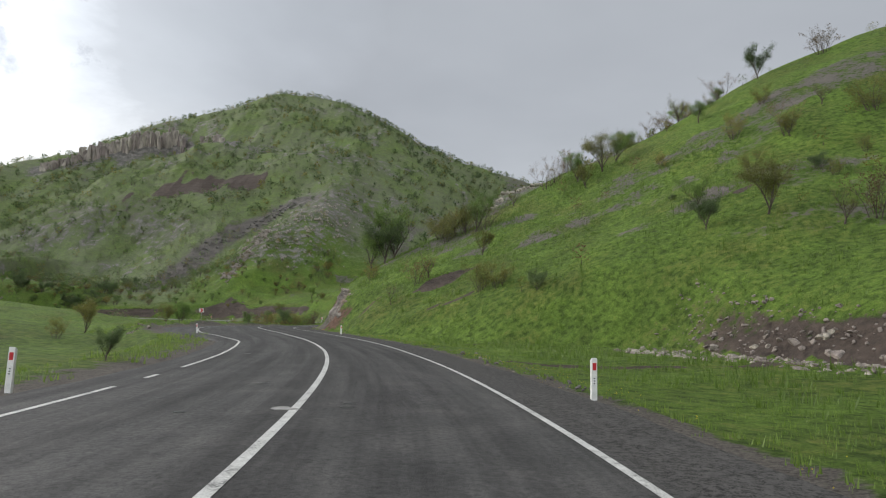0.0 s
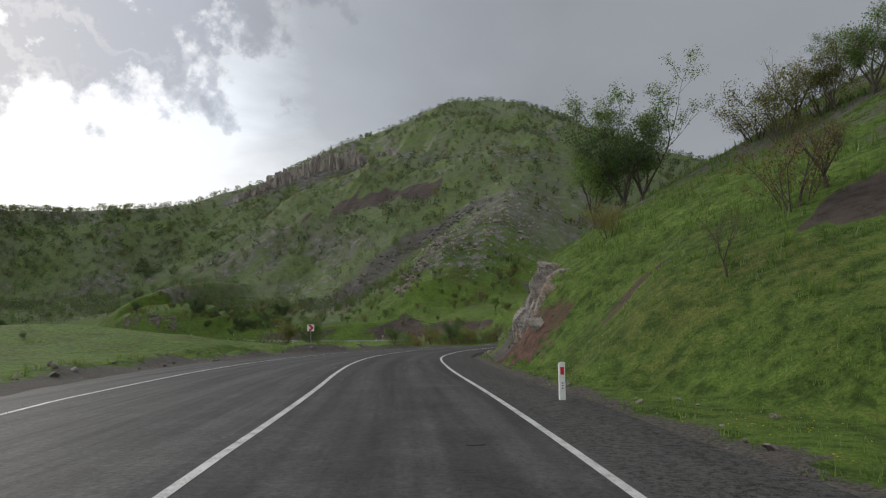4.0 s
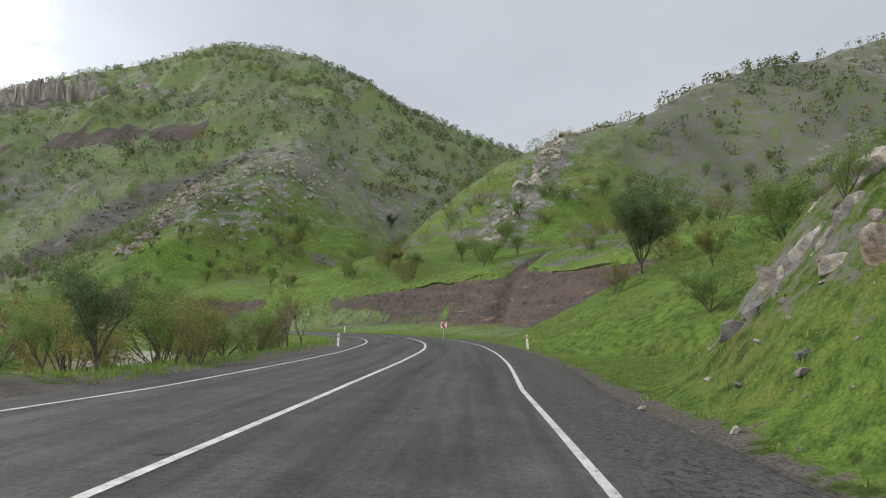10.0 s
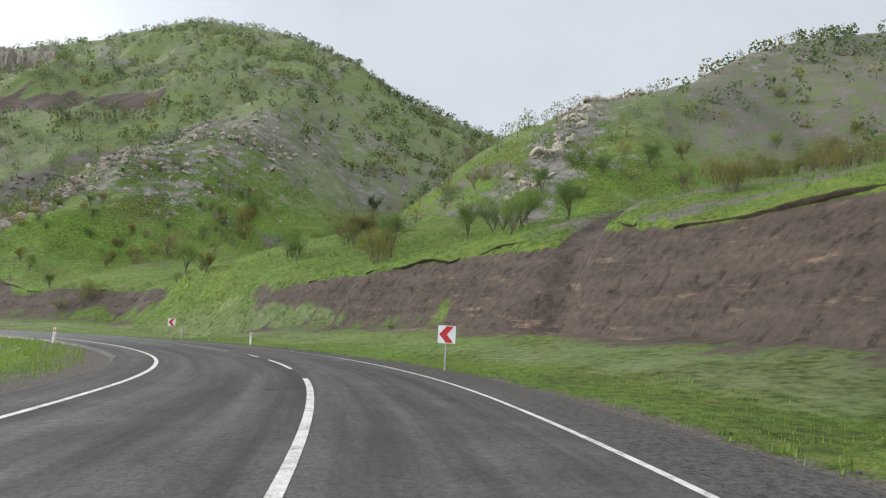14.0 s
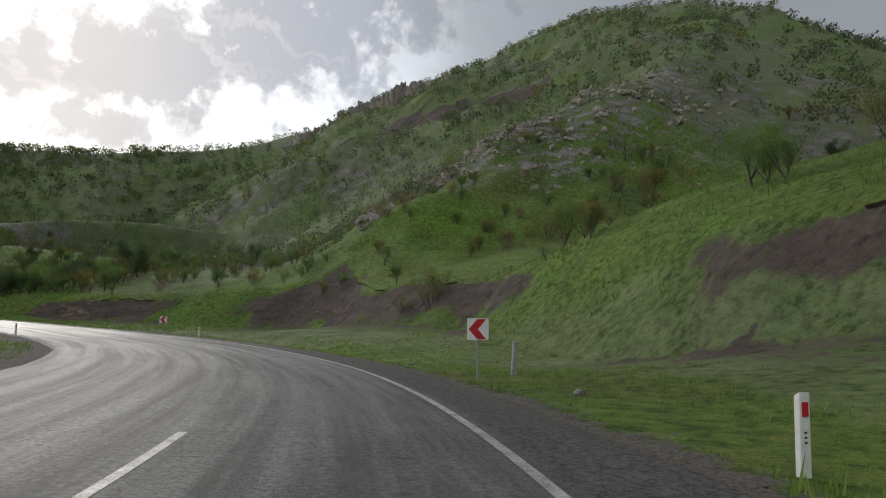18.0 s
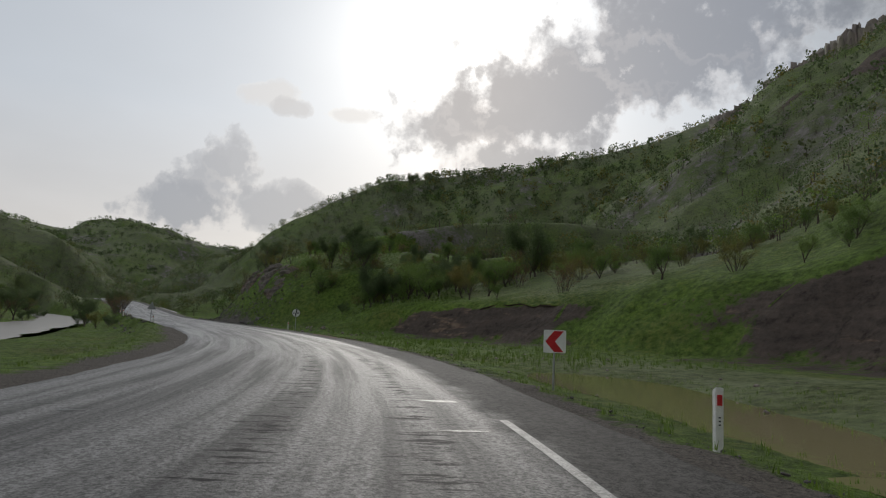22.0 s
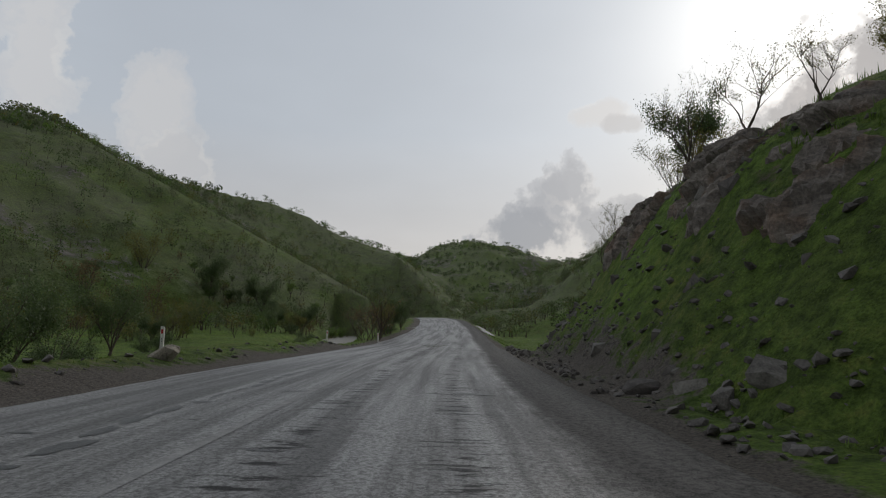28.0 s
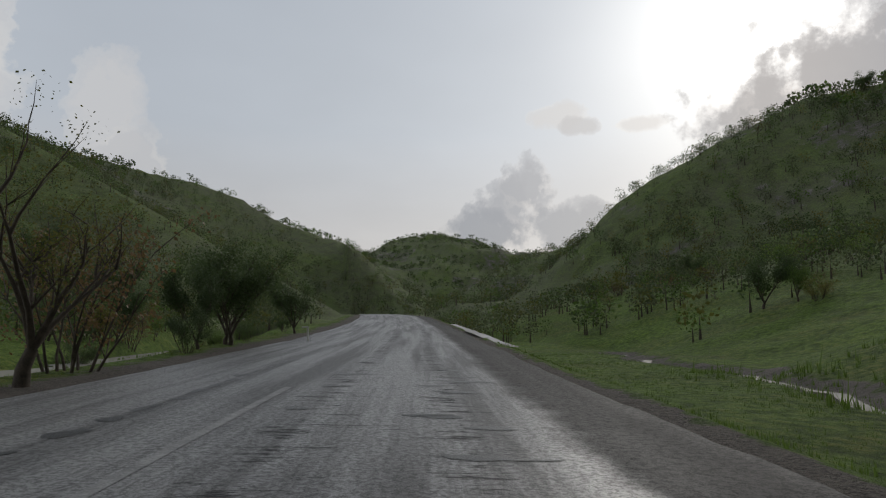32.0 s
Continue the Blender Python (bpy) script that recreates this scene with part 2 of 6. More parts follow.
# how far up the slope goes on before it flattens
REACH = [(-80, 55), (312, 55), (322, 9), (356, 9), (370, 55), (635, 55)]
LEFT_EDGE = [(-80, 5.0), (42, 5.0), (64, 9.0), (84, 10.6), (104, 9.6), (122, 5.6), (135, 5.0), (620, 5.0)]
LEFT_LINE = [(-80, 3.7), (40, 3.8), (60, 6.2), (100, 6.9), (124, 4.0), (140, 3.7), (620, 3.7)]
MOUNTAIN = [(330, 560, 150), (90, 575, 111), (-20, 575, 148), (-105, 590, 197), (-150, 600, 203), (-236, 570, 169), (-300, 510, 121),
            (-345, 436, 92), (-394, 392, 88), (-412, 348, 80), (-430, 316, 57), (-456, 297, 44), (-500, 262, 36), (-560, 236, 14)]
SPUR = [(-86, 270, 1), (-78, 300, 30), (-66, 330, 51), (-62, 440, 108), (-90, 545, 170)]
NEAR_HILL = [(2, 84, 6), (24, 92, 22.5), (63, 94, 42), (130, 92, 66), (260, 60, 95)]
ROCKY_HILL = [(-3, 250, 17), (13, 280, 38), (30, 311, 60), (60, 325, 71), (116, 350, 101), (230, 365, 135)]
SOUTH_HILL = [(-760, 150, 60), (-680, 132, 66), (-600, 103, 72), (-520, 72, 91), (-450, 42, 102), (-370, 25, 82), (-270, 10, 66), (-150, -30, 40)]
FAR_HILL = [(-760, 330, 70), (-760, 225, 78), (-830, 205, 97), (-960, 192, 114), (-1060, 200, 105), (-1150, 120, 120), (-1400, 0, 150)]
DISTANT = [(-2300, 900, 250), (-2000, 250, 190), (-2200, -250, 260), (-1500, -900, 240)]
# where the cut is bare earth and not grown over
BARE = [(-80, 0), (-10, 1), (20, 1), (44, 0), (66, 0), (70, .7), (79, .75), (84, .66), (92, .72), (98, .72), (103, .35), (122, .3), (127, 0), (160.5, 0), (164, 1),
        (211, 1), (218, 0), (225, 0), (232, 1), (264, .9), (270, .5), (277, .5), (282, .9), (296, 1), (302, 0), (322, .1), (328, .8), (352, .75), (360, 0), (635, 0)]
STREAM = [(-43, 96), (-43, 126), (-40, 149), (-47, 170), (-81.4, 190.8), (-132.2, 202.8), (-203.4, 204.5), (-237, 200.3), (-294.9, 191), (-420, 165), (-560, 150)]
GULLY = [(-9.5, 189), (-3.5, 198), (3, 206), (9.3, 211.7), (20, 222)]
BROOK = [(-256, 237.5), (-250, 235.4), (-244, 235.9), (-240, 234.6), (-235, 236.4), (-230, 236.6), (-226, 234.9), (-221, 235.2), (-216.5, 233.6), (-211, 234.6)]


def table(s, rows, col=1):
    return np.interp(s, [r[0] for r in rows], [r[col] for r in rows])


_s = np.arange(-80.0, 620.0, 0.5)
_h = np.radians(table(_s, HEADINGS))
_x, _y = np.cumsum(-np.sin(_h) * 0.5), np.cumsum(np.cos(_h) * 0.5)
_zero = int(np.argmin(abs(_s)))
_x, _y = _x - _x[_zero] + ROAD_START[0], _y - _y[_zero] + ROAD_START[1]
_side = table(_s, [(-80, 0), (96, 0), (105, -.22), (113, -.4), (125, -.45), (134, -.15), (142, 0), (620, 0)])
_x, _y = _x + _side * np.cos(_h), _y + _side * np.sin(_h)


def on_road(s, u=0.0, z=0.0):
    """The place u metres to the right of the centre line at s metres along it, z above the road."""
    h = np.radians(table(s, HEADINGS))
    return np.interp(s, _s, _x) + u * np.cos(h), np.interp(s, _s, _y) + u * np.sin(h), table(s, ROAD_LEVEL) + z


def road_place(x, y):
    """How far along the road, and how far to its right, a place lies."""
    x, y = np.ravel(x), np.ravel(y)
    s, u = np.empty(len(x)), np.empty(len(x))
    cx, cy, ch, cs = _x[::4], _y[::4], _h[::4], _s[::4]
    for a in range(0, len(x), 20000):
        px, py = x[a:a + 20000], y[a:a + 20000]
        i = np.argmin((px[:, None] - cx) ** 2 + (py[:, None] - cy) ** 2, 1)
        ox, oy = px - cx[i], py - cy[i]
        along = np.clip(-np.sin(ch[i]) * ox + np.cos(ch[i]) * oy, -3, 3)
        s[a:a + 20000] = cs[i] + along
        side = np.cos(ch[i]) * ox + np.sin(ch[i]) * oy
        u[a:a + 20000] = np.where(np.hypot(ox, oy) > 12, np.hypot(ox, oy) * np.sign(side), side)
    return s, u


def hash2(i, j, seed):
    n = (i.astype(np.int64) * 374761393 + j.astype(np.int64) * 668265263 + seed * 1274126177) & 0xFFFFFFFF
    n = ((n ^ (n >> 13)) * 1274126177) & 0xFFFFFFFF
    return ((n ^ (n >> 16)) & 0xFFFFFF) / 0xFFFFFF * 2 - 1


def noise2(x, y, seed=0):
    i, j = np.floor(x), np.floor(y)
    fx, fy = x - i, y - j
    fx, fy = fx * fx * (3 - 2 * fx), fy * fy * (3 - 2 * fy)
    a, b, c, d = hash2(i, j, seed), hash2(i + 1, j, seed), hash2(i, j + 1, seed), hash2(i + 1, j + 1, seed)
    return (a + (b - a) * fx) * (1 - fy) + (c + (d - c) * fx) * fy


def fbm(x, y, size, octaves=4, seed=0):
    total, amp = 0, 1.0
    for k in range(octaves):
        total = total + amp * noise2(x / size + 7.3 * k, y / size - 3.1 * k, seed + k)
        size, amp = size * 0.48, amp * 0.5
    return total


def smax(a, b, k):
    return 0.5 * (a + b + np.sqrt((a - b) ** 2 + k * k))


def smin(a, b, k):
    return 0.5 * (a + b - np.sqrt((a - b) ** 2 + k * k))


def ramp(v, a, b):
    t = np.clip((v - a) / (b - a), 0, 1)
    return t * t * (3 - 2 * t)


def line_distance(x, y, line):
    best, level = np.full(np.shape(x), 1e9), np.zeros(np.shape(x))
    for p, q in zip(line, line[1:]):
        dx, dy = q[0] - p[0], q[1] - p[1]
        t = np.clip(((x - p[0]) * dx + (y - p[1]) * dy) / (dx * dx + dy * dy), 0, 1)
        d = np.hypot(x - p[0] - t * dx, y - p[1] - t * dy)
        if len(p) > 2:
            level = np.where(d < best, p[2] + t * (q[2] - p[2]), level)
        best = np.minimum(best, d)
    return best, level


def ridge(x, y, line, fall, soft, far=0.0):
    """A hill below a crest line: it falls off to both sides, rounded on top and flatter far down."""
    out = np.full(np.shape(x), -1e3)
    for p, q in zip(line, line[1:]):
        dx, dy = q[0] - p[0], q[1] - p[1]
        t = np.clip(((x - p[0]) * dx + (y - p[1]) * dy) / (dx * dx + dy * dy), 0, 1)
        d = np.hypot(x - p[0] - t * dx, y - p[1] - t * dy)
        z = p[2] + t * (q[2] - p[2]) - fall * (np.sqrt(d * d + soft * soft) - soft)
        out = np.maximum(out, z + far * np.maximum(d - 60, 0))
    return out


def terrain(x, y):
    """Height of the ground, and how much of it is bare earth, rock and dry scree."""
    shape = np.shape(x)
    x, y = np.ravel(np.asarray(x, float)), np.ravel(np.asarray(y, float))
    s, u = road_place(x, y)
    zr = table(s, ROAD_LEVEL)
    zf = np.where(s > 372, np.minimum(zr, -.2 + .012 * (s - 372)), zr)
    foot, slope, toe, steep = (table(s, RIGHT_SIDE, c) for c in (1, 2, 3, 4))
    wob = fbm(x, y, 14, 3, 5)
    run = np.maximum(u - foot - 1.2 * wob, 0)
    reach = table(s, REACH)
    apron = zf - 0.35 + slope * reach * (1 - np.exp(-run / reach)) + .2 * np.minimum(run, 12) * (reach < 50)
    apron = np.where(u > 0, apron, zr - 1.3)
    rough = fbm(x, y, 42, 5, 11)
    fine = fbm(x, y, 9, 3, 23)
    big = ramp(np.hypot(x + 60, y - 140), 120, 330)
    hills = ridge(x, y, MOUNTAIN, .67, 14)
    hills = hills + 7 * rough * big * ramp(line_distance(x, y, MOUNTAIN)[0], 10, 80) + 1.5 * rough
    hills = smax(hills, ridge(x, y, SPUR, .75, 7) + 2.6 * rough + 1.3 * fine, 5)
    hills = hills - 15 * np.exp(-(((x + 190) / 42) ** 2 + ((y - 490) / 34) ** 2))
    hills = smax(hills, ridge(x, y, NEAR_HILL, .62, 9) + .9 * rough, 4)
    hills = smax(hills, ridge(x, y, ROCKY_HILL, .80, 7) + 2.0 * rough + fine, 4)
    hills = smax(hills, ridge(x, y, SOUTH_HILL, .60, 22) + 4 * rough, 5)
    hills = smax(hills, ridge(x, y, FAR_HILL, .45, 30) + 5 * rough, 8)
    hills = smax(hills, ridge(x, y, DISTANT, .28, 160, .05) + 16 * fbm(x, y, 260, 4, 77), 20)
    mound = 5.2 * np.exp(-(((x + 92) / 36) ** 2 + ((y - 116) / 26) ** 2)) + 3.5 * np.exp(-(((x + 45) / 16) ** 2 + ((y - 40) / 30) ** 2))
    mound = mound + 2.0 * np.exp(-(((x + 37) / 7) ** 2 + ((y - 92) / 16) ** 2))
    floor = zf - 1.1 + mound + .35 * fbm(x, y, 16, 3, 31)
    base = smax(smax(apron, floor, 1.0), hills, 3.0) - .45
    base = base + .22 * fine * ramp(abs(u), 6, 16) + .9 * rough * ramp(u, 14, 40) * (u > 0)
    # the stream's bed
    d, _ = line_distance(x, y, STREAM)
    base = base - (base - zf + 2.3) * (1 - ramp(d, 2.2, 6.5)) * (base < zr + 6)
    d, _ = line_distance(x, y, BROOK)
    base = base - .4 * (1 - ramp(d, .3, 1.6))
    # cut and fill beside the road
    grain = .35 * fbm(x, y, 3.2, 3, 41)
    furrow = np.exp(-((line_distance(x, y, GULLY)[0] + .6 * noise2(x / 3, y / 3, 9)) / 1.5) ** 2)
    gully = 1.9 * furrow
    base = base - 1.1 * furrow
    rise = np.maximum(np.minimum(u, toe) - 7.5, 0) * (.14 * ramp(s, 158, 168) * (1 - ramp(s, 206, 216)) + .07 * ramp(s, 222, 230) * (1 - ramp(s, 250, 258)))
    pond = .5 * ramp(s, 236, 244) * (1 - ramp(s, 258, 266)) * np.exp(-((u - 10.4) / 2.3) ** 2)
    rill = .28 * abs(noise2(s / 1.6, u / 9 + s / 30, 61)) * ramp(u, toe, toe + 3)
    cut = zr - .3 + rise + steep * (u - toe) + grain - gully - rill
    cut = np.where(u < toe, zr - .13 + rise - pond - .2 * ramp(u, 7, 10) * (1 - ramp(u, toe - 3, toe)) + .08 * fine + .3 * ramp(u, 5.9, 6.6) * ramp(s, 291, 303) * (1 - ramp(s, 316, 324)), np.maximum(cut, zr - .3))
    bare = table(s, BARE)
    bared = ramp(base - cut, -.1, 1.1) * (u > toe - .5) * (u < 60) * bare
    low = table(s, [(66, -3), (76, -1), (84, .8), (92, 1.5), (98, 1.7), (102, -3), (182, -3), (190, .2), (204, 1.1), (212, 2.0), (220, 3.0), (228, 2.6), (240, 1.5), (252, .6), (262, 1.0), (276, 1.4), (290, .8), (298, .4), (304, -3)])
    bared = bared * ramp(steep * (u - toe) + 1.6 * fbm(x, y, 5, 3, 17), low - 1.8, low + 2.0)
    spill = .5 * ramp(u, toe - 9, toe) * (u < toe + .5) * (bare > .6) * (toe > 12) * (s > 150)
    bared = np.maximum(bared, spill)
    scar = .62 * ramp(fbm(x / 1.9, y, 4, 3, 88), .70, .95) * (u > 8) * (u < 36) * (s < 66) * (s > -5)
    bared = np.maximum(bared, scar)
    bared = bared * (1 - ramp(s, 318, 326) * (1 - ramp(s, 357, 362)) * (1 - ramp(u + 1.2 * wob, 9.5, 11.5)))
    bared = np.maximum(bared, ramp(furrow, .25, .7))
    right = np.where(u < 60, smin(base, cut, .25), base)
    right = np.maximum(right, zr - .15 - .45 * np.maximum(u - 6.5, 0))
    edge = table(s, LEFT_EDGE)
    out = -u - edge
    berm = .45 * np.exp(-((out - 2.2) / 1.0) ** 2) * ramp(s, 62, 76) * (1 - ramp(s, 118, 130)) * (1 + .8 * noise2(s / 2.5, u / 3, 3))
    berm = berm + .62 * np.exp(-((s - 101) / 4) ** 2 - ((out - 2.4) / 1.5) ** 2)
    berm = berm + (.5 + .2 * noise2(s / 3, u / 3, 4)) * np.exp(-((out - 2.5) / 1.3) ** 2) * ramp(s, 282, 294) * (1 - ramp(s, 360, 369))
    left_limit = zr - .18 + .02 * out + berm
    left = np.where(out < 3, left_limit, np.clip(base, zr - .2 - .42 * (out - 3), zr - .1 + .55 * np.maximum(out - 4, 0) + 9 * np.maximum(out - 16, 0) * (1 - ramp(s, 400, 440))))
    z = np.where(u >= 0, right, left)
    z = np.where((u < 6.1) & (u > -edge - .2), zr - .22, z)
    far = np.hypot(x + 60, y - 140)
    # what covers it
    nx = fbm(x, y, 30, 4, 91)
    rock = ramp(-line_distance(x, y, SPUR[:4])[0], -46, -6) * ramp(y, 268, 290) * (1 - .5 * ramp(y, 345, 400)) * .60
    rock = np.maximum(rock, ramp(-line_distance(x, y, ROCKY_HILL[:4])[0], -14, -2) * .7)
    rock = np.maximum(rock, .52 * ramp(s, 98, 102) * (1 - ramp(s, 125, 129)) * ramp(u, 8.6 - 1.4 * ramp(s, 104, 112), 9.4 - 1.4 * ramp(s, 104, 112)) * (1 - ramp(u, 11.5, 13)))
    d, _ = line_distance(x, y, [(-159, 466), (-221, 520), (-244, 488), (-275, 485), (-294, 470)])
    cliff = ramp(-d, -14, -5)
    rock = np.maximum(rock, cliff)
    rock = np.maximum(rock, .55 * ramp(nx + .7 * fine, .2, .8) * (far > 150) * (z > 12))
    scree = ramp(-line_distance(x, y, [(-170, 372), (-225, 380)])[0], -18, -5) * .5
    scree = np.maximum(scree, ramp(-line_distance(x, y, [(-134, 290), (-121, 318), (-110, 343), (-94, 357), (-76, 362)])[0], -13, -3))
    scree = np.maximum(scree, .62 * ramp(fbm(x / 2.2, y, 11, 3, 55) + .3 * noise2(x / 3, y / 3, 8), .0, .55) * (z > 7) * (far < 260) * (x > -60))
    scree = np.maximum(scree, .8 * ramp(-line_distance(x, y, BROOK)[0], -2.6, -.8))
    scree = np.maximum(scree, ramp(x, 25, 60) * ramp(y, 240, 280) * .62)
    bared = np.maximum(bared, .95 * ramp(1.25 - np.hypot((x + 146) / 36, (y - 393 - .15 * (x + 146)) / 12) + .35 * fine, .1, .5))
    wild = np.maximum(ramp(-x, 92, 125) * ramp(y, 238, 256), 0)
    wild = np.maximum(wild, ramp(far, 130, 210) * (1 - .8 * ramp(-line_distance(x, y, SPUR[:2])[0], -60, -30) * (y < 290)))
    near_road = ramp(u, -205, -150) * (1 - ramp(u, 38, 60)) * ramp(s, 296, 320) * (1 - ramp(s, 470, 520))
    wild = wild * (1 - .9 * near_road)
    wild = np.maximum(wild, np.maximum(ramp(-u, 115, 180) * ramp(s, 230, 300), ramp(abs(u), 60, 110) * ramp(s, 405, 440)))
    wild = np.maximum(wild, .6 * ramp(s, 158, 166) * (1 - ramp(s, 262, 280)) * ramp(u, 8, 12) * (1 - ramp(u, 19, 22)))
    return [v.reshape(shape) for v in (z, bared, np.clip(rock, 0, 1), np.clip(scree, 0, 1), s, u, wild)]


def ground(x, y):
    return float(terrain(np.array([x]), np.array([y]))[0][0])

# ---- materials ----
def material(name):
    mat = bpy.data.materials.new(name)
    mat.use_nodes = True
    tree = mat.node_tree
    add, join = links(tree)
    return mat, tree.nodes["Principled BSDF"], add, join


def grain_bump(add, join, shader, source, strength, distance):
    bump = add("ShaderNodeBump", Strength=strength, Distance=distance)
    join(source[0], source[1], bump, "Height")
    join(bump, 0, shader, "Normal")


def plain(name, colour, rough=0.6, metal=0.0, vary=0.12, size=6.0, bump=0.15, tint=None, per_object=False):
    """Paint, metal, bark or leaves: a base colour with grain at two scales."""
    mat, shader, add, join = material(name)
    place = add("ShaderNodeTexCoord")
    coarse = add("ShaderNodeTexNoise", Scale=size, Detail=4.0)
    finer = add("ShaderNodeTexNoise", Scale=size * 9, Detail=3.0)
    join(place, "Object", coarse, "Vector"), join(place, "Object", finer, "Vector")
    both = mix_node(add, join, 0.4, (coarse, 0), (finer, 0))
    dark = tuple(c * (1 - 2.2 * vary) for c in colour)
    light = tint or tuple(min(1, c * (1 + 2.0 * vary)) for c in colour)
    col = ramp_node(add, join, both, [(0.35, dark), (0.65, light)])
    if per_object:
        info = add("ShaderNodeObjectInfo")
        shift = add("ShaderNodeHueSaturation")
        amount = math_node(add, join, "MULTIPLY_ADD", (info, "Random"), 0.05)
        amount[0].inputs[2].default_value = 0.475
        join(amount[0], 0, shift, "Hue")
        lum = math_node(add, join, "MULTIPLY_ADD", (info, "Random"), 0.5)
        lum[0].inputs[2].default_value = 0.75
        join(lum[0], 0, shift, "Value")
        join(col[0], 0, shift, "Color")
        col = (shift, 0)
    join(col[0], col[1], shader, "Base Color")
    shader.inputs["Roughness"].default_value, shader.inputs["Metallic"].default_value = rough, metal
    grain_bump(add, join, shader, (finer, 0), bump, 0.01)
    return mat


def make_leaf(name, colour, other):
    """Thin leaves that let some light through; every clump differs a little."""
    mat, shader, add, join = material(name)
    geo = add("ShaderNodeNewGeometry")
    info = add("ShaderNodeObjectInfo")
    pick = math_node(add, join, "ADD", (geo, "Random Per Island"), (info, "Random"))
    pick = math_node(add, join, "MULTIPLY", pick, 0.5)
    col = ramp_node(add, join, pick, [(0.1, tuple(c * .72 for c in colour)), (0.5, colour), (0.9, other)])
    join(col[0], 0, shader, "Base Color")
    shader.inputs["Roughness"].default_value = 0.55
    thin = add("ShaderNodeBsdfTranslucent")
    join(col[0], 0, thin, "Color")
    blend = add("ShaderNodeMixShader", Fac=0.45)
    join(shader, 0, blend, 1), join(thin, 0, blend, 2)
    out = [n for n in mat.node_tree.nodes if n.type == "OUTPUT_MATERIAL"][0]
    join(blend, 0, out, 0)
    return mat


def make_ground():
    mat, shader, add, join = material("hillside_ground")
    place = add("ShaderNodeTexCoord")
    m = lambda op, a, b=None: math_node(add, join, op, a, b)

    def noise_at(scale, detail=5.0, rough=0.55, stretch=None):
        n = add("ShaderNodeTexNoise", Scale=scale, Detail=detail, Roughness=rough)
        if stretch:
            sc = add("ShaderNodeVectorMath", operation="MULTIPLY")
            join(place, "Object", sc, 0)
            sc.inputs[1].default_value = stretch
            join(sc, 0, n, "Vector")
        else:
            join(place, "Object", n, "Vector")
        return n, 0

    broad, mid, close, tiny = noise_at(0.035), noise_at(0.30, 6.0, .6), noise_at(2.2, 6.0, .65), noise_at(16.0, 4.0, .7)
    strata = noise_at(0.5, 6.0, .62, (.35, .35, 2.2))
    field = mix_node(add, join, 0.5, broad, mid)
    grass = ramp_node(add, join, field, [(0.34, (0.078, 0.112, 0.027)), (0.5, (0.108, 0.172, 0.033)), (0.64, (0.150, 0.228, 0.042))])
    dry = ramp_node(add, join, mix_node(add, join, 0.5, noise_at(0.11, 7.0, .68), close), [(0.50, (0, 0, 0)), (0.60, (1, 1, 1))])
    grass = mix_node(add, join, m("MULTIPLY", dry, .55), grass, (0.135, 0.118, 0.042))
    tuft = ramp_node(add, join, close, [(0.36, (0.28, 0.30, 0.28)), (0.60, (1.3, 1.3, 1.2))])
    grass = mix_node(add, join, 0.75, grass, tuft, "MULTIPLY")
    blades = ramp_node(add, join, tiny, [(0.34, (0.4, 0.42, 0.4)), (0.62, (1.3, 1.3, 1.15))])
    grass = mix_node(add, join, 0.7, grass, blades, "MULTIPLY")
    # heath cover, paled and greyed in colour to stand in for distance haze
    hazed_heath = ramp_node(add, join, mix_node(add, join, 0.6, mid, close), [(0.36, (0.10, 0.098, 0.072)), (0.46, (0.14, 0.148, 0.092)), (0.55, (0.15, 0.185, 0.082)), (0.66, (0.20, 0.215, 0.125))])
    grass_far = mix_node(add, join, ramp_node(add, join, broad, [(0.40, (0.9,) * 3), (0.62, (0.45,) * 3)]), grass, hazed_heath)
    soil_mix = mix_node(add, join, 0.55, strata, close)
    soil = ramp_node(add, join, soil_mix, [(0.32, (0.042, 0.033, 0.028)), (0.46, (0.078, 0.061, 0.051)), (0.58, (0.106, 0.082, 0.067)), (0.70, (0.15, 0.115, 0.09))])
    ledge = noise_at(0.55, 6.0, .68, (.55, .55, 3.0))
    sandy = ramp_node(add, join, m("ADD", ledge, m("MULTIPLY", m("SUBTRACT", broad, .5), .5)), [(0.63, (0, 0, 0)), (0.73, (1, 1, 1))])
    soil = mix_node(add, join, m("MULTIPLY", sandy, .5), soil, ramp_node(add, join, close, [(0.35, (0.16, 0.10, 0.068)), (0.65, (0.40, 0.285, 0.19))]))
    cracks = ramp_node(add, join, noise_at(1.4, 7.0, .75, (.8, .8, .5)), [(0.34, (0.45, 0.43, 0.42)), (0.46, (1, 1, 1))])
    soil = mix_node(add, join, 1.0, soil, cracks, "MULTIPLY")
    red = add("ShaderNodeAttribute", attribute_name="ruddy")
    soil = mix_node(add, join, m("MULTIPLY", (red, "Fac"), .8), soil, mix_node(add, join, 1.0, soil, (1.75, 1.25, 1.02), "MULTIPLY"))
    stone_mix = mix_node(add, join, 0.45, mid, mix_node(add, join, 0.5, close, tiny))
    stone = ramp_node(add, join, stone_mix, [(0.36, (0.05, 0.046, 0.042)), (0.5, (0.13, 0.12, 0.108)), (0.64, (0.26, 0.24, 0.215))])
    slate = ramp_node(add, join, stone_mix, [(0.36, (0.065, 0.06, 0.054)), (0.64, (0.17, 0.15, 0.13))])

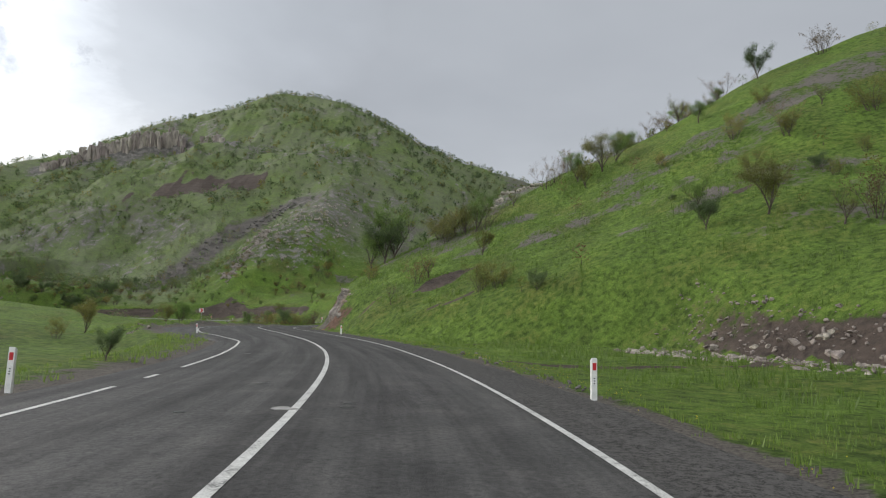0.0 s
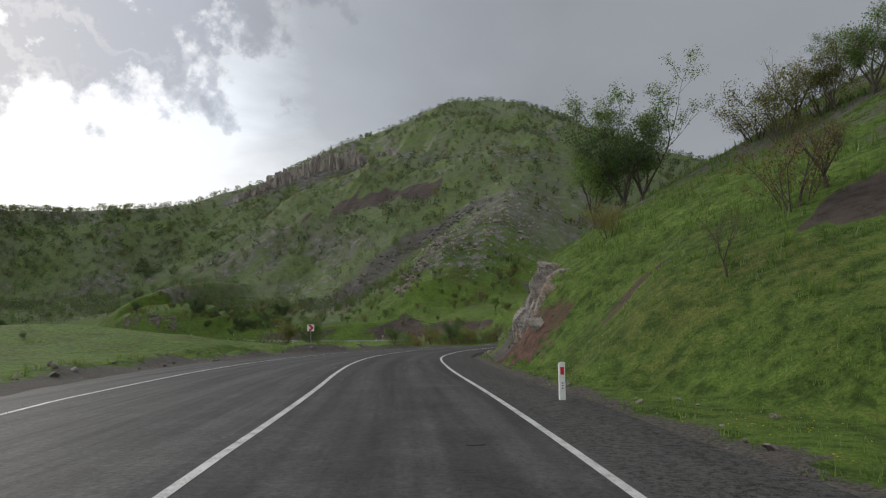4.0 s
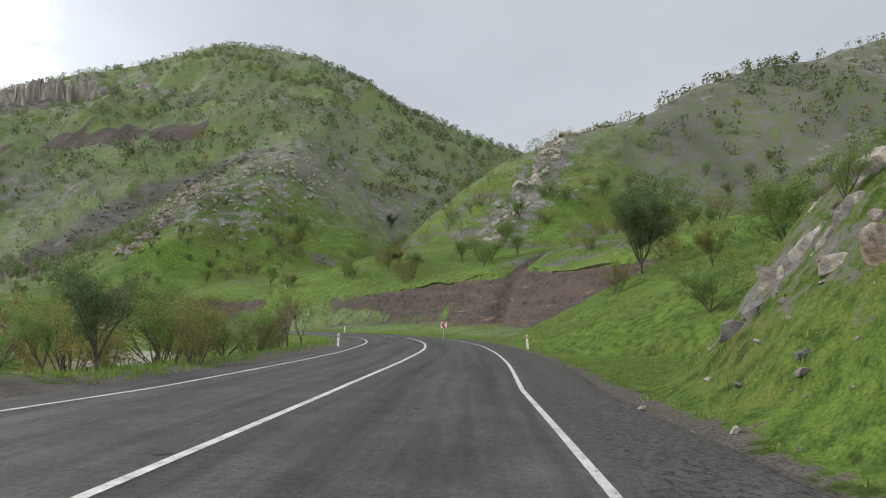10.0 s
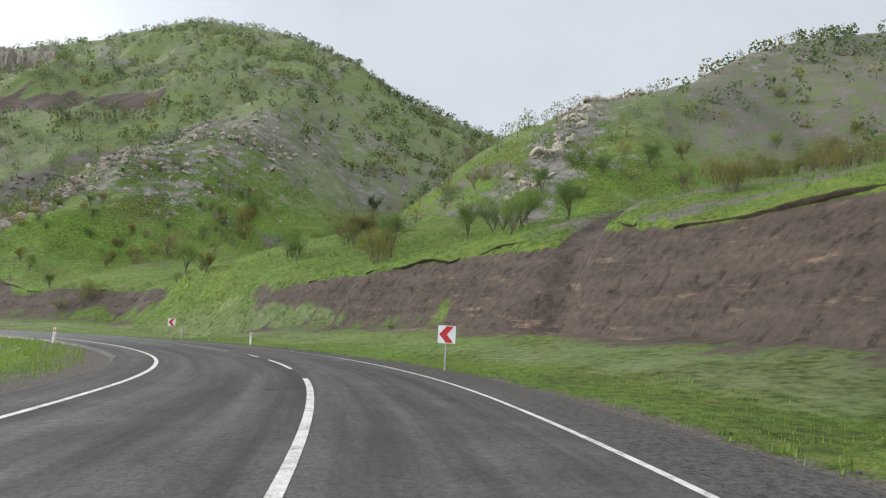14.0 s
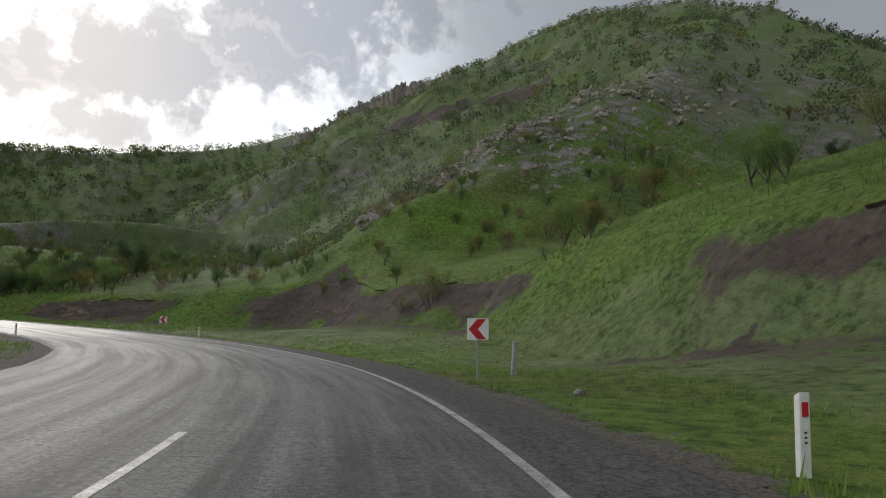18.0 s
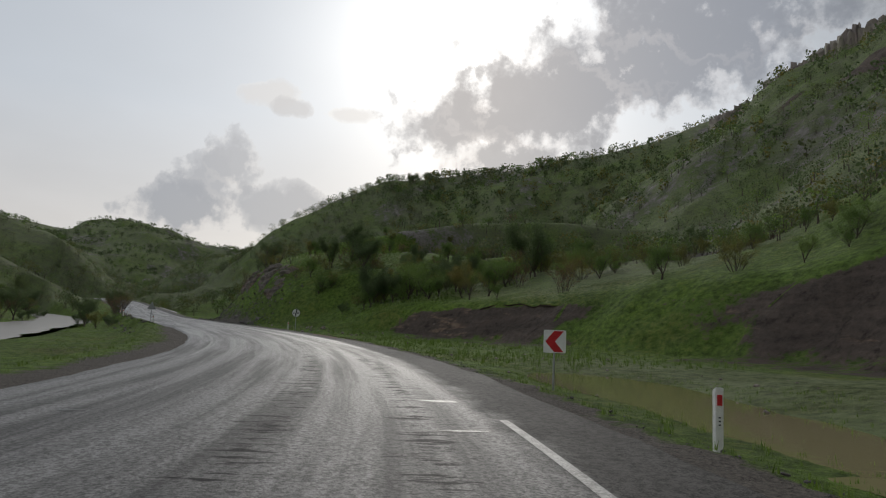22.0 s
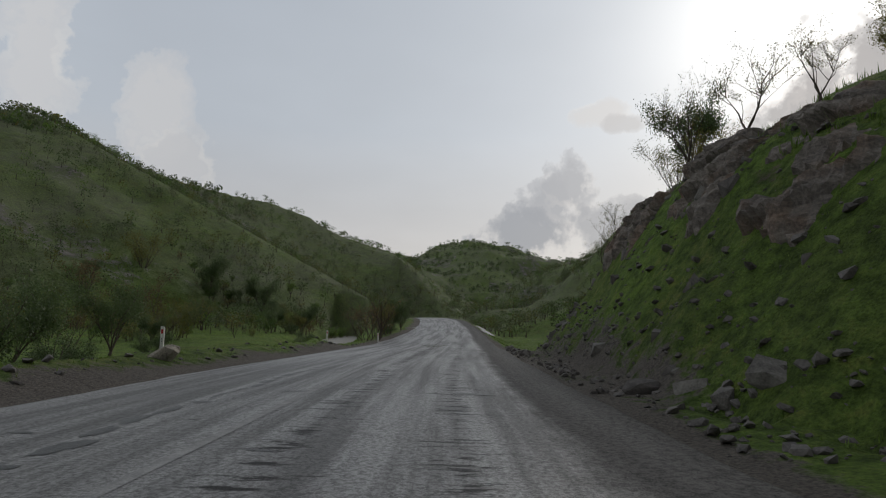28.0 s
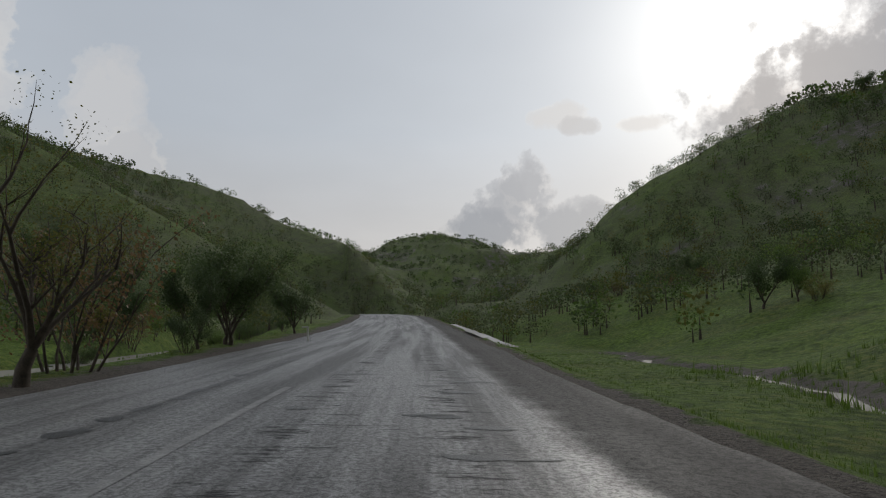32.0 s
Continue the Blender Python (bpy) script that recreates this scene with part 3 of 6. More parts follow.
    def masked(name, lo, hi, spread=2.6):
        a = add("ShaderNodeAttribute", attribute_name=name)
        jitter = m("MULTIPLY", m("SUBTRACT", mix_node(add, join, 0.45, mid, close), 0.5), spread)
        v = m("ADD", (a, "Fac"), m("MULTIPLY", jitter, m("MINIMUM", m("MULTIPLY", (a, "Fac"), 4.0), 1.0)))
        return ramp_node(add, join, v, [(lo, (0, 0, 0)), (hi, (1, 1, 1))])
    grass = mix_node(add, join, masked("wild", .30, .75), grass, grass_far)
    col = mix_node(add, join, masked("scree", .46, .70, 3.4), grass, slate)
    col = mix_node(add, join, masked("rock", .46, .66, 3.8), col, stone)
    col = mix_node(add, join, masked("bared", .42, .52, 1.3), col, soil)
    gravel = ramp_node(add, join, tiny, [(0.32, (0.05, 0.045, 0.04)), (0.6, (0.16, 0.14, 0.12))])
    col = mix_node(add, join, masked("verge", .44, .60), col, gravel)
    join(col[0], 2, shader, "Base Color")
    shader.inputs["Roughness"].default_value = 0.9
    shader.inputs["Specular IOR Level"].default_value = 0.15
    rough = mix_node(add, join, 0.5, close, tiny)
    fine_bump = add("ShaderNodeBump", Strength=0.9, Distance=0.22)
    join(rough[0], 2, fine_bump, "Height")
    far_bump = add("ShaderNodeBump", Strength=0.55, Distance=1.6)
    join(mid[0], 0, far_bump, "Height")
    join(far_bump, 0, fine_bump, "Normal")
    join(fine_bump, 0, shader, "Normal")
    return mat


def make_asphalt():
    """Old chip-sealed asphalt, damp: dark dry strips, wet shining lanes with tyre tracks further on."""
    mat, shader, add, join = material("damp_asphalt")
    m = lambda op, a, b=None: math_node(add, join, op, a, b)
    uv = add("ShaderNodeUVMap")
    split = add("ShaderNodeSeparateXYZ")
    join(uv, 0, split, 0)
    place = add("ShaderNodeTexCoord")

    def noise_at(scale, detail=5.0, stretch=None, rough=.6):
        n = add("ShaderNodeTexNoise", Scale=scale, Detail=detail, Roughness=rough)
        if stretch:
            sc = add("ShaderNodeVectorMath", operation="MULTIPLY")
            join(uv, 0, sc, 0)
            sc.inputs[1].default_value = stretch
            join(sc, 0, n, "Vector")
        else:
            join(place, "Object", n, "Vector")
        return n, 0
    chips, grit, blotch = noise_at(55.0, 2.0), noise_at(11.0, 4.0, None, .7), noise_at(0.9)
    streak = noise_at(1.0, 5.0, (1.5, 0.05, 1), .65)
    fleck = noise_at(1.0, 6.0, (3.2, 1.2, 1), .75)
    base = mix_node(add, join, 0.5, blotch, streak)
    col = ramp_node(add, join, base, [(0.34, (0.034, 0.033, 0.033)), (0.52, (0.062, 0.060, 0.059)), (0.68, (0.100, 0.095, 0.091))])
    speck = ramp_node(add, join, mix_node(add, join, 0.5, chips, grit), [(0.36, (0.5, 0.5, 0.5)), (0.62, (1.5, 1.47, 1.42))])
    col = mix_node(add, join, 0.8, col, speck, "MULTIPLY")
    wet_start = m("MULTIPLY", m("SUBTRACT", (split, 1), 145.0), 0.02)
    wet = m("MINIMUM", m("MAXIMUM", wet_start, 0.12), 1.0)
    left_wet = m("MULTIPLY", m("LESS_THAN", (split, 0), -0.4), 0.5)
    wet = m("MAXIMUM", wet, left_wet)
    edge = m("ADD", (split, 0), m("MULTIPLY", m("SUBTRACT", blotch, 0.5), 0.9))
    shoulder = ramp_node(add, join, m("MULTIPLY", edge, 0.1), [(0.37, (0, 0, 0)), (0.42, (1, 1, 1))])
    wet = m("MULTIPLY", wet, m("SUBTRACT", 1.0, m("MULTIPLY", shoulder, 0.88)))
    shape = mix_node(add, join, 0.5, mix_node(add, join, 0.5, streak, fleck), mix_node(add, join, 0.5, grit, chips))
    patchy = ramp_node(add, join, shape, [(0.43, (0, 0, 0)), (0.55, (1, 1, 1))])
    rut = noise_at(1.0, 7.0, (1.0, 4.2, 1), .74)
    track = m("MAXIMUM", m("SUBTRACT", 1.0, m("MULTIPLY", m("ABSOLUTE", m("SUBTRACT", (split, 0), 0.65)), 1.1)), m("SUBTRACT", 1.0, m("MULTIPLY", m("ABSOLUTE", m("SUBTRACT", (split, 0), 2.65)), 1.1)))
    track = m("MAXIMUM", m("MAXIMUM", track, 0.0), 0.12)
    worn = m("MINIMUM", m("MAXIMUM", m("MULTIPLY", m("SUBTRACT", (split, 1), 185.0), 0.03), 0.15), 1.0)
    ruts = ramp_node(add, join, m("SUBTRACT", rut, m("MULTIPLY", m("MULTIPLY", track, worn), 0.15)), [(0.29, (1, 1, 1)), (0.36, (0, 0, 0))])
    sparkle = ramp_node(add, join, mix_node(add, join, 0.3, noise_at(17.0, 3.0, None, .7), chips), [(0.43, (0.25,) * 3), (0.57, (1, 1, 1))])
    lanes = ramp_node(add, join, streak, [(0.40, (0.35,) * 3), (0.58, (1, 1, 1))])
    patchy = m("MULTIPLY", m("MULTIPLY", m("ADD", m("MULTIPLY", patchy, .4), .6), lanes), sparkle)
    water = m("MULTIPLY", m("MULTIPLY", wet, patchy), m("SUBTRACT", 1.0, m("MULTIPLY", ruts, worn)))
    # ruts, also darkened in colour where they mirror less sky
    col = mix_node(add, join, m("MULTIPLY", m("MULTIPLY", ruts, worn), .8), col, (0.014, 0.013, 0.013))
    far_on = m("MINIMUM", m("MAXIMUM", m("MULTIPLY", m("SUBTRACT", (split, 1), 235.0), 0.02), 0.0), 1.0)
    slick = m("SUBTRACT", 0.56, m("MULTIPLY", far_on, 0.23))
    rough_dry = ramp_node(add, join, mix_node(add, join, 0.5, chips, blotch), [(0.3, (0.6,) * 3), (0.7, (0.85,) * 3)])
    rough = mix_node(add, join, m("MULTIPLY", wet, 0.6), rough_dry, slick)
    rough = mix_node(add, join, water, rough, slick)
    gravel = ramp_node(add, join, mix_node(add, join, 0.5, chips, grit), [(0.43, (0.016, 0.015, 0.014)), (0.54, (0.13, 0.121, 0.113))])
    col = mix_node(add, join, m("MULTIPLY", shoulder, 0.6), col, gravel)
    # pale chips, coloured lighter to stand in for sky sheen on wet asphalt
    chip_sheen = m("MULTIPLY", m("MULTIPLY", m("MULTIPLY", worn, lanes), m("MULTIPLY", sparkle, m("SUBTRACT", 1.0, ruts))), m("SUBTRACT", 1.0, shoulder))
    col = mix_node(add, join, m("MULTIPLY", chip_sheen, .75), col, (0.30, 0.292, 0.28))
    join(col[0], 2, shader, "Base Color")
    join(rough[0], 2, shader, "Roughness")
    gloss = m("ADD", m("MULTIPLY", water, m("ADD", m("MULTIPLY", far_on, 0.92), 0.07)), 0.05)
    join(gloss[0], 0, shader, "Specular IOR Level")
    relief = mix_node(add, join, 0.12, mix_node(add, join, 0.4, chips, grit), fleck)
    grain_bump(add, join, shader, relief, 0.5, 0.03)
    return mat


def make_line_paint(name, dark, mid, light):
    """Road paint worn through to the asphalt."""
    mat, shader, add, join = material(name)
    place = add("ShaderNodeTexCoord")
    a = add("ShaderNodeTexNoise", Scale=3.0, Detail=6.0, Roughness=.7)
    b = add("ShaderNodeTexNoise", Scale=40.0, Detail=3.0)
    join(place, "Object", a, "Vector"), join(place, "Object", b, "Vector")
    both = mix_node(add, join, 0.45, (a, 0), (b, 0))
    col = ramp_node(add, join, both, [(0.36, dark), (0.47, mid), (0.62, light)])
    join(col[0], 0, shader, "Base Color")
    shader.inputs["Roughness"].default_value = 0.55
    grain_bump(add, join, shader, (b, 0), 0.3, 0.01)
    return mat


def make_water(name, colour, rough=0.08):
    mat, shader, add, join = material(name)
    place = add("ShaderNodeTexCoord")
    a = add("ShaderNodeTexNoise", Scale=2.2, Detail=5.0)
    join(place, "Object", a, "Vector")
    shader.inputs["Base Color"].default_value = (*colour, 1)
    shader.inputs["Roughness"].default_value = rough
    shader.inputs["IOR"].default_value = 1.33
    grain_bump(add, join, shader, (a, 0), 0.12, 0.03)
    return mat


GROUND, ASPHALT = make_ground(), make_asphalt()
LINE = make_line_paint("worn_white_line", (0.10, 0.098, 0.092), (0.46, 0.45, 0.42), (0.66, 0.65, 0.61))
WORN = make_line_paint("thin_worn_line", (0.07, 0.069, 0.066), (0.20, 0.195, 0.185), (0.42, 0.41, 0.39))
FADED = make_line_paint("faded_road_line", (0.10, 0.098, 0.094), (0.17, 0.165, 0.16), (0.30, 0.295, 0.28))
WATER = make_water("muddy_stream_water", (0.40, 0.37, 0.34), 0.22)
MUDDY = make_water("muddy_verge_water", (0.25, 0.22, 0.11), 0.05)
PUDDLE = make_water("puddle_water", (0.11, 0.105, 0.095), 0.02)
BARK = plain("grey_bark", (0.085, 0.068, 0.052), 0.9, 0, .2, 8, .6)
LEAF_FRESH = make_leaf("fresh_green_leaves", (0.115, 0.19, 0.04), (0.19, 0.27, 0.058))
LEAF_OLIVE = make_leaf("olive_spring_leaves", (0.15, 0.155, 0.035), (0.27, 0.22, 0.06))
LEAF_DARK = make_leaf("dark_green_leaves", (0.078, 0.118, 0.042), (0.125, 0.175, 0.062))
LEAF_BROWN = make_leaf("reddish_budding_leaves", (0.14, 0.095, 0.045), (0.22, 0.14, 0.06))
LEAF_SHRUB = make_leaf("hill_shrub_leaves", (0.115, 0.14, 0.062), (0.175, 0.195, 0.09))
BLADE = make_leaf("grass_blades", (0.125, 0.20, 0.034), (0.20, 0.285, 0.05))
FLOWER = plain("yellow_petals", (0.72, 0.55, 0.03), .6, 0, .08, 20)
WHITE = plain("white_post_plastic", (0.74, 0.73, 0.69), .5, 0, .06, 9, .05)
SIGN_WHITE = plain("white_sign_face", (0.76, 0.76, 0.75), .4, 0, .04, 5, .03)
SIGN_RED = plain("red_sign_film", (0.52, 0.022, 0.03), .4, 0, .08, 6, .03)
BLACK = plain("black_sign_film", (0.02, 0.02, 0.022), .5, 0, .1, 6, .03)
STEEL = plain("galvanised_steel", (0.42, 0.43, 0.44), .45, .8, .1, 14, .1)
CONCRETE = plain("grey_concrete", (0.30, 0.29, 0.27), .9, 0, .15, 9, .4)
ROCK = plain("pale_limestone", (0.25, 0.215, 0.18), .92, 0, .30, 2.2, .9, None, True)
ROCK_DARK = plain("dark_slaty_rock", (0.125, 0.115, 0.105), .92, 0, .24, 2.2, .9, None, True)
RED_EARTH = plain("reddish_earth_clod", (0.20, 0.125, 0.085), .95, 0, .2, 2.0, .9, None, True)
PUDDLE_DARK = plain("wet_tar", (0.022, 0.021, 0.020), .38, 0, .15, 12, .4)
CLIFF = plain("weathered_cliff_rock", (0.25, 0.215, 0.185), .92, 0, .22, .35, .9, None, True)


def make_rock(name, dark, mid, light, stain):
    """Bedrock: beds and joints, pale weathered faces, rusty and dark stains."""
    mat, shader, add, join = material(name)
    place = add("ShaderNodeTexCoord")
    tilt = add("ShaderNodeVectorMath", operation="MULTIPLY")
    join(place, "Object", tilt, 0)
    tilt.inputs[1].default_value = (.5, .5, 2.2)
    beds = add("ShaderNodeTexNoise", Scale=1.3, Detail=7.0, Roughness=.66, Distortion=.8)
    join(tilt, 0, beds, "Vector")
    grit = add("ShaderNodeTexNoise", Scale=13.0, Detail=5.0, Roughness=.7)
    blots = add("ShaderNodeTexNoise", Scale=.55, Detail=5.0, Roughness=.6)
    for n in (grit, blots):
        join(place, "Object", n, "Vector")
    both = mix_node(add, join, .42, (beds, 0), (grit, 0))
    col = ramp_node(add, join, both, [(.36, dark), (.48, mid), (.62, light)])
    rust = ramp_node(add, join, (blots, 0), [(.50, (0, 0, 0)), (.66, (1, 1, 1))])
    col = mix_node(add, join, math_node(add, join, "MULTIPLY", rust, .65), col, mix_node(add, join, 1.0, col, stain, "MULTIPLY"))
    join(col[0], 2, shader, "Base Color")
    shader.inputs["Roughness"].default_value = .88
    grain_bump(add, join, shader, both, .8, .12)
    return mat


LIMESTONE = make_rock("jointed_limestone", (0.10, 0.088, 0.075), (0.23, 0.20, 0.17), (0.40, 0.36, 0.31), (1.15, .80, .58))
SLATE_ROCK = make_rock("dark_wet_ledge_rock", (0.06, 0.052, 0.045), (0.13, 0.112, 0.097), (0.25, 0.22, 0.19), (1.15, .82, .62))
BOTTLE = plain("blue_bottle_plastic", (0.10, 0.36, 0.55), .2, 0, .08, 9, .05)

# ---- large structure ----
def part(name, bm, mat, parent=None, label="", smooth=False):
    """Links a bmesh as one mesh object under a thing or a part."""
    mesh = bpy.data.meshes.new(name)
    bm.to_mesh(mesh)
    bm.free()
    for m in (mat if isinstance(mat, (list, tuple)) else [mat]):
        mesh.materials.append(m)
    if smooth:
        mesh.shade_smooth()
    ob = new(name, mesh)
    ob.parent = parent
    if label:
        ob["label"] = label
    return ob


def from_arrays(name, verts, faces, mat, smooth=True):
    mesh = bpy.data.meshes.new(name)
    mesh.from_pydata(verts, [], faces)
    mesh.materials.append(mat)
    if smooth:
        mesh.shade_smooth()
    mesh.update()
    return new(name, mesh)


def spread(a, b, step, far, most, growth):
    """Grid lines: even from a to b, then wider and wider out to far on both sides."""
    mid = list(np.arange(a, b, step))
    def out(start, limit, sign):
        v, d, got = start, step, []
        while (limit - v) * sign > 0:
            d = min(d * growth, most) if (v - start) * sign < 620 else d * 1.25
            v += sign * d
            got.append(v)
        return got
    return np.array(out(a, -far, -1)[::-1] + mid + out(mid[-1], far, 1))


gx, gy = spread(-262, 30, 0.72, 4200, 6.5, 1.06), spread(-12, 250, 0.72, 4200, 6.5, 1.06)
GX, GY = np.meshgrid(gx, gy)
GZ, bared, rocky, scree, along, side, wild = terrain(GX, GY)
nx, ny = len(gx), len(gy)
idx = np.arange(nx * ny).reshape(ny, nx)
mesh = bpy.data.meshes.new("ground")
co = np.stack([GX, GY, GZ], -1).reshape(-1, 3).astype(np.float32)
quads = np.stack([idx[:-1, :-1], idx[:-1, 1:], idx[1:, 1:], idx[1:, :-1]], -1).reshape(-1, 4)
mesh.vertices.add(len(co))
mesh.vertices.foreach_set("co", co.ravel())
mesh.loops.add(quads.size)
mesh.loops.foreach_set("vertex_index", quads.ravel().astype(np.int32))
mesh.polygons.add(len(quads))
mesh.polygons.foreach_set("loop_start", np.arange(0, quads.size, 4, dtype=np.int32))
mesh.update(calc_edges=True)
edge_left = np.where(side < 0, -side - table(along, LEFT_EDGE), side - 5.6)
verge = np.clip(1.15 - np.maximum(edge_left, 0) / np.where(side < 0, 2.6, 1.1), 0, 1)
verge = np.maximum(verge, .8 * (side > 5) * ramp(along, 322, 334) * (1 - ramp(along, 357, 367)) * (1 - ramp(side, 7, 9.5)))
verge = np.maximum(verge, .75 * (side > 5) * ramp(along, 74, 78) * (1 - ramp(along, 90, 94)) * (1 - ramp(side, 8.2, 9.6)) * (noise2(GX / 3, GY / 3, 6) > -.35))
verge = np.maximum(verge, .8 * (side > 5) * ramp(along, 98, 104) * (1 - ramp(along, 114, 120)) * (1 - ramp(side, 8.2, 9.6)) * (noise2(GX / 3, GY / 3, 16) > -.5))
ruddy = ramp(along, 60, 72) * (1 - ramp(along, 98, 104)) * (side > 0) * (side < 25)
for name, values in (("bared", bared), ("rock", rocky), ("scree", scree), ("verge", verge), ("wild", wild), ("ruddy", ruddy)):
    mesh.attributes.new(name, "FLOAT", "POINT").data.foreach_set("value", values.ravel().astype(np.float32))
mesh.materials.append(GROUND)
mesh.shade_smooth()
tagged(new("ground", mesh), "green spring hillsides with bare brown earth cuts and grey rock", "ground", kind="structure")


def ribbon(name, mat, s0, s1, offsets, lift, step=1.0, crown=True):
    """A strip along the road; offsets are functions of s giving its lines from left to right."""
    ss = np.arange(s0, s1 + step / 2, step)
    cols = [np.array([f(s) for s in ss]) if callable(f) else np.full(len(ss), float(f)) for f in offsets]
    verts, uvs = [], []
    for i, s in enumerate(ss):
        for n, c in enumerate(cols):
            u = c[i]
            x, y, z = on_road(s, u)
            drop = -0.018 * abs(u) if crown else 0
            skirt = -0.14 if (lift == 0 and n in (0, len(cols) - 1)) else 0
            verts.append((x, y, z + lift + drop + skirt))
            uvs.append((u, s))
    k = len(cols)
    faces = [(i * k + n, i * k + n + 1, (i + 1) * k + n + 1, (i + 1) * k + n) for i in range(len(ss) - 1) for n in range(k - 1)]
    ob = from_arrays(name, verts, faces, mat)
    layer = ob.data.uv_layers.new(name="road")
    loops = np.empty(len(ob.data.loops), np.int32)
    ob.data.loops.foreach_get("vertex_index", loops)
    layer.data.foreach_set("uv", np.array(uvs, np.float32)[loops].ravel())
    return ob


def turf_lip(s0, s1, u_far, seed):
    """The sod that hangs over the top of a bare bank: grass above, its broken underside over the earth."""
    ss = np.arange(s0, s1, .3)
    us = np.arange(7.0, u_far, .2)
    S_, U_ = np.meshgrid(ss, us)
    x, y, _ = on_road(S_, U_)
    z, b = terrain(x, y)[:2]
    last = np.array([max(np.where((b[:, i] > .5) & (us > 13))[0], default=-1) for i in range(len(ss))])
    steady = np.array([np.median(last[max(0, i - 16):i + 17]) for i in range(len(ss))])
    steady = np.convolve(np.pad(steady, 10, "edge"), np.ones(21) / 21, "valid")
    edge_x, edge_y, _ = on_road(ss, us[np.clip(steady.astype(int), 0, len(us) - 1)])
    fine_here = (last >= 0) & (steady > 2) & (steady < len(us) - 8) & (abs(last - steady) < 10) & (line_distance(edge_x, edge_y, GULLY)[0] > 2.2) & (noise2(ss / 3.4, ss * 0 + 5., seed) > -.22)
    gone = np.concatenate([[-1], np.where(~fine_here)[0], [len(ss)]])
    verts, faces, run = [], [], 0
    for i, s in enumerate(ss):
        if not fine_here[i]:
            run = 0
            continue
        j = .22 * float(noise2(np.array([s / 1.1]), np.array([3.]), seed)[0]) + .12 * float(noise2(np.array([s / .35]), np.array([8.]), seed)[0])
        u = float(np.interp(steady[i], np.arange(len(us)), us))
        zz = lambda v: float(np.interp(v, us, z[:, i]))
        taper = float(min(1, np.abs(gone - i).min() / 9))
        top = max(zz(u + .3), zz(u + .6) - .25) - .25 * (1 - taper)
        thick = (.03 + .24 * abs(j)) * taper
        rows = [(u + 1.1, zz(u + 1.1) - .08), (u + .55, max(zz(u + .55), top) + .05), (u + .14 - j, top + .03), (u + .04 - j, top - .03), (u + .05 - j, top - .05 - thick), (u + .22 - j, top - thick - .22)]
        verts += [(*[float(v) for v in on_road(s, a)[:2]], c) for a, c in rows]
        if run:
            n = len(verts)
            faces += [(n - 12 + q, n - 11 + q, n - 5 + q, n - 6 + q) for q in range(5)]
        run += 1
    if faces:
        ob = from_arrays("turf_edge", verts, faces, GROUND)
        tagged(ob, "ragged turf edge hanging over the bare earth bank", "bank edge", kind="structure")
        soil = ob.data.attributes.new("bared", "FLOAT", "POINT")
        soil.data.foreach_set("value", np.tile([0, 0, 0, 0, 1, 1], len(verts) // 6).astype(np.float32))


for s0, s1, far_u, seed in ((163, 213, 34, 5), (230, 301, 40, 6)):
    turf_lip(s0, s1, far_u, seed)
rag = lambda s, k: .09 * float(fbm(np.array([s]), np.array([k * 9.0]), 2.6, 4, 19)[0]) + .05 * math.sin(s * .31 + k)
left_edge = lambda s: -table(s, LEFT_EDGE) + rag(s, 1)
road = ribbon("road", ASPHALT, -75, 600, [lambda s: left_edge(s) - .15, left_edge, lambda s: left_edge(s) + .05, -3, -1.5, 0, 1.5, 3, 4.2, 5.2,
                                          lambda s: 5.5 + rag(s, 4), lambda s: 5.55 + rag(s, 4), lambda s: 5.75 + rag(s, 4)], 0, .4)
tagged(road, "damp worn grey asphalt road winding along the hillside", "road", kind="structure")


def painted(s0, s1, centre, width=.115, label="worn white road line", mat=None):
    c = centre if callable(centre) else (lambda s: centre)
    ob = ribbon("road_line", mat or LINE, s0, s1, [lambda s: c(s) - width / 2, lambda s: c(s) + width / 2], .005)
    return tagged(ob, label, "road marking", kind="structure")


CENTRE = [(-80, .2), (8, .2), (28, .22), (40, .05), (51, -.12), (60, -.12), (76, -.22), (88, -.32), (97, -.52), (106, -.54), (113, -.38), (124, -.16), (135, -.08), (145, .14), (168, .08)]
RIGHT_LINE = [(-80, 3.9), (8, 3.92), (28, 3.82), (90, 3.84), (105, 3.66), (172, 3.68), (184, 3.86), (205, 3.92), (225, 4.0), (300, 4.0)]
painted(180, 246, lambda s: table(s, RIGHT_LINE), .14, "worn white edge line of the road", WORN)
painted(-70, 168, lambda s: table(s, CENTRE), .13)
painted(-70, 180, lambda s: table(s, RIGHT_LINE), .11)
for s0, s1 in ((171.5, 176.5), (178.5, 181.0)):
    painted(s0, s1, 0.0, .115, "dashed white centre line of the road")
painted(184, 200, lambda s: .1 + .02 * (s - 190), .11, "worn white centre line of the road", WORN)
painted(19.5, 206, lambda s: -table(s, LEFT_LINE), .12)
painted(-70, 14, lambda s: -table(s, LEFT_LINE), .12)
painted(16, 17.4, lambda s: -table(s, LEFT_LINE), .12)
painted(262, 322, lambda s: -table(s, LEFT_LINE), .13, "worn white edge line of the road", WORN)
painted(318, 384, -.35, .15, "faded white centre line of the road", FADED)


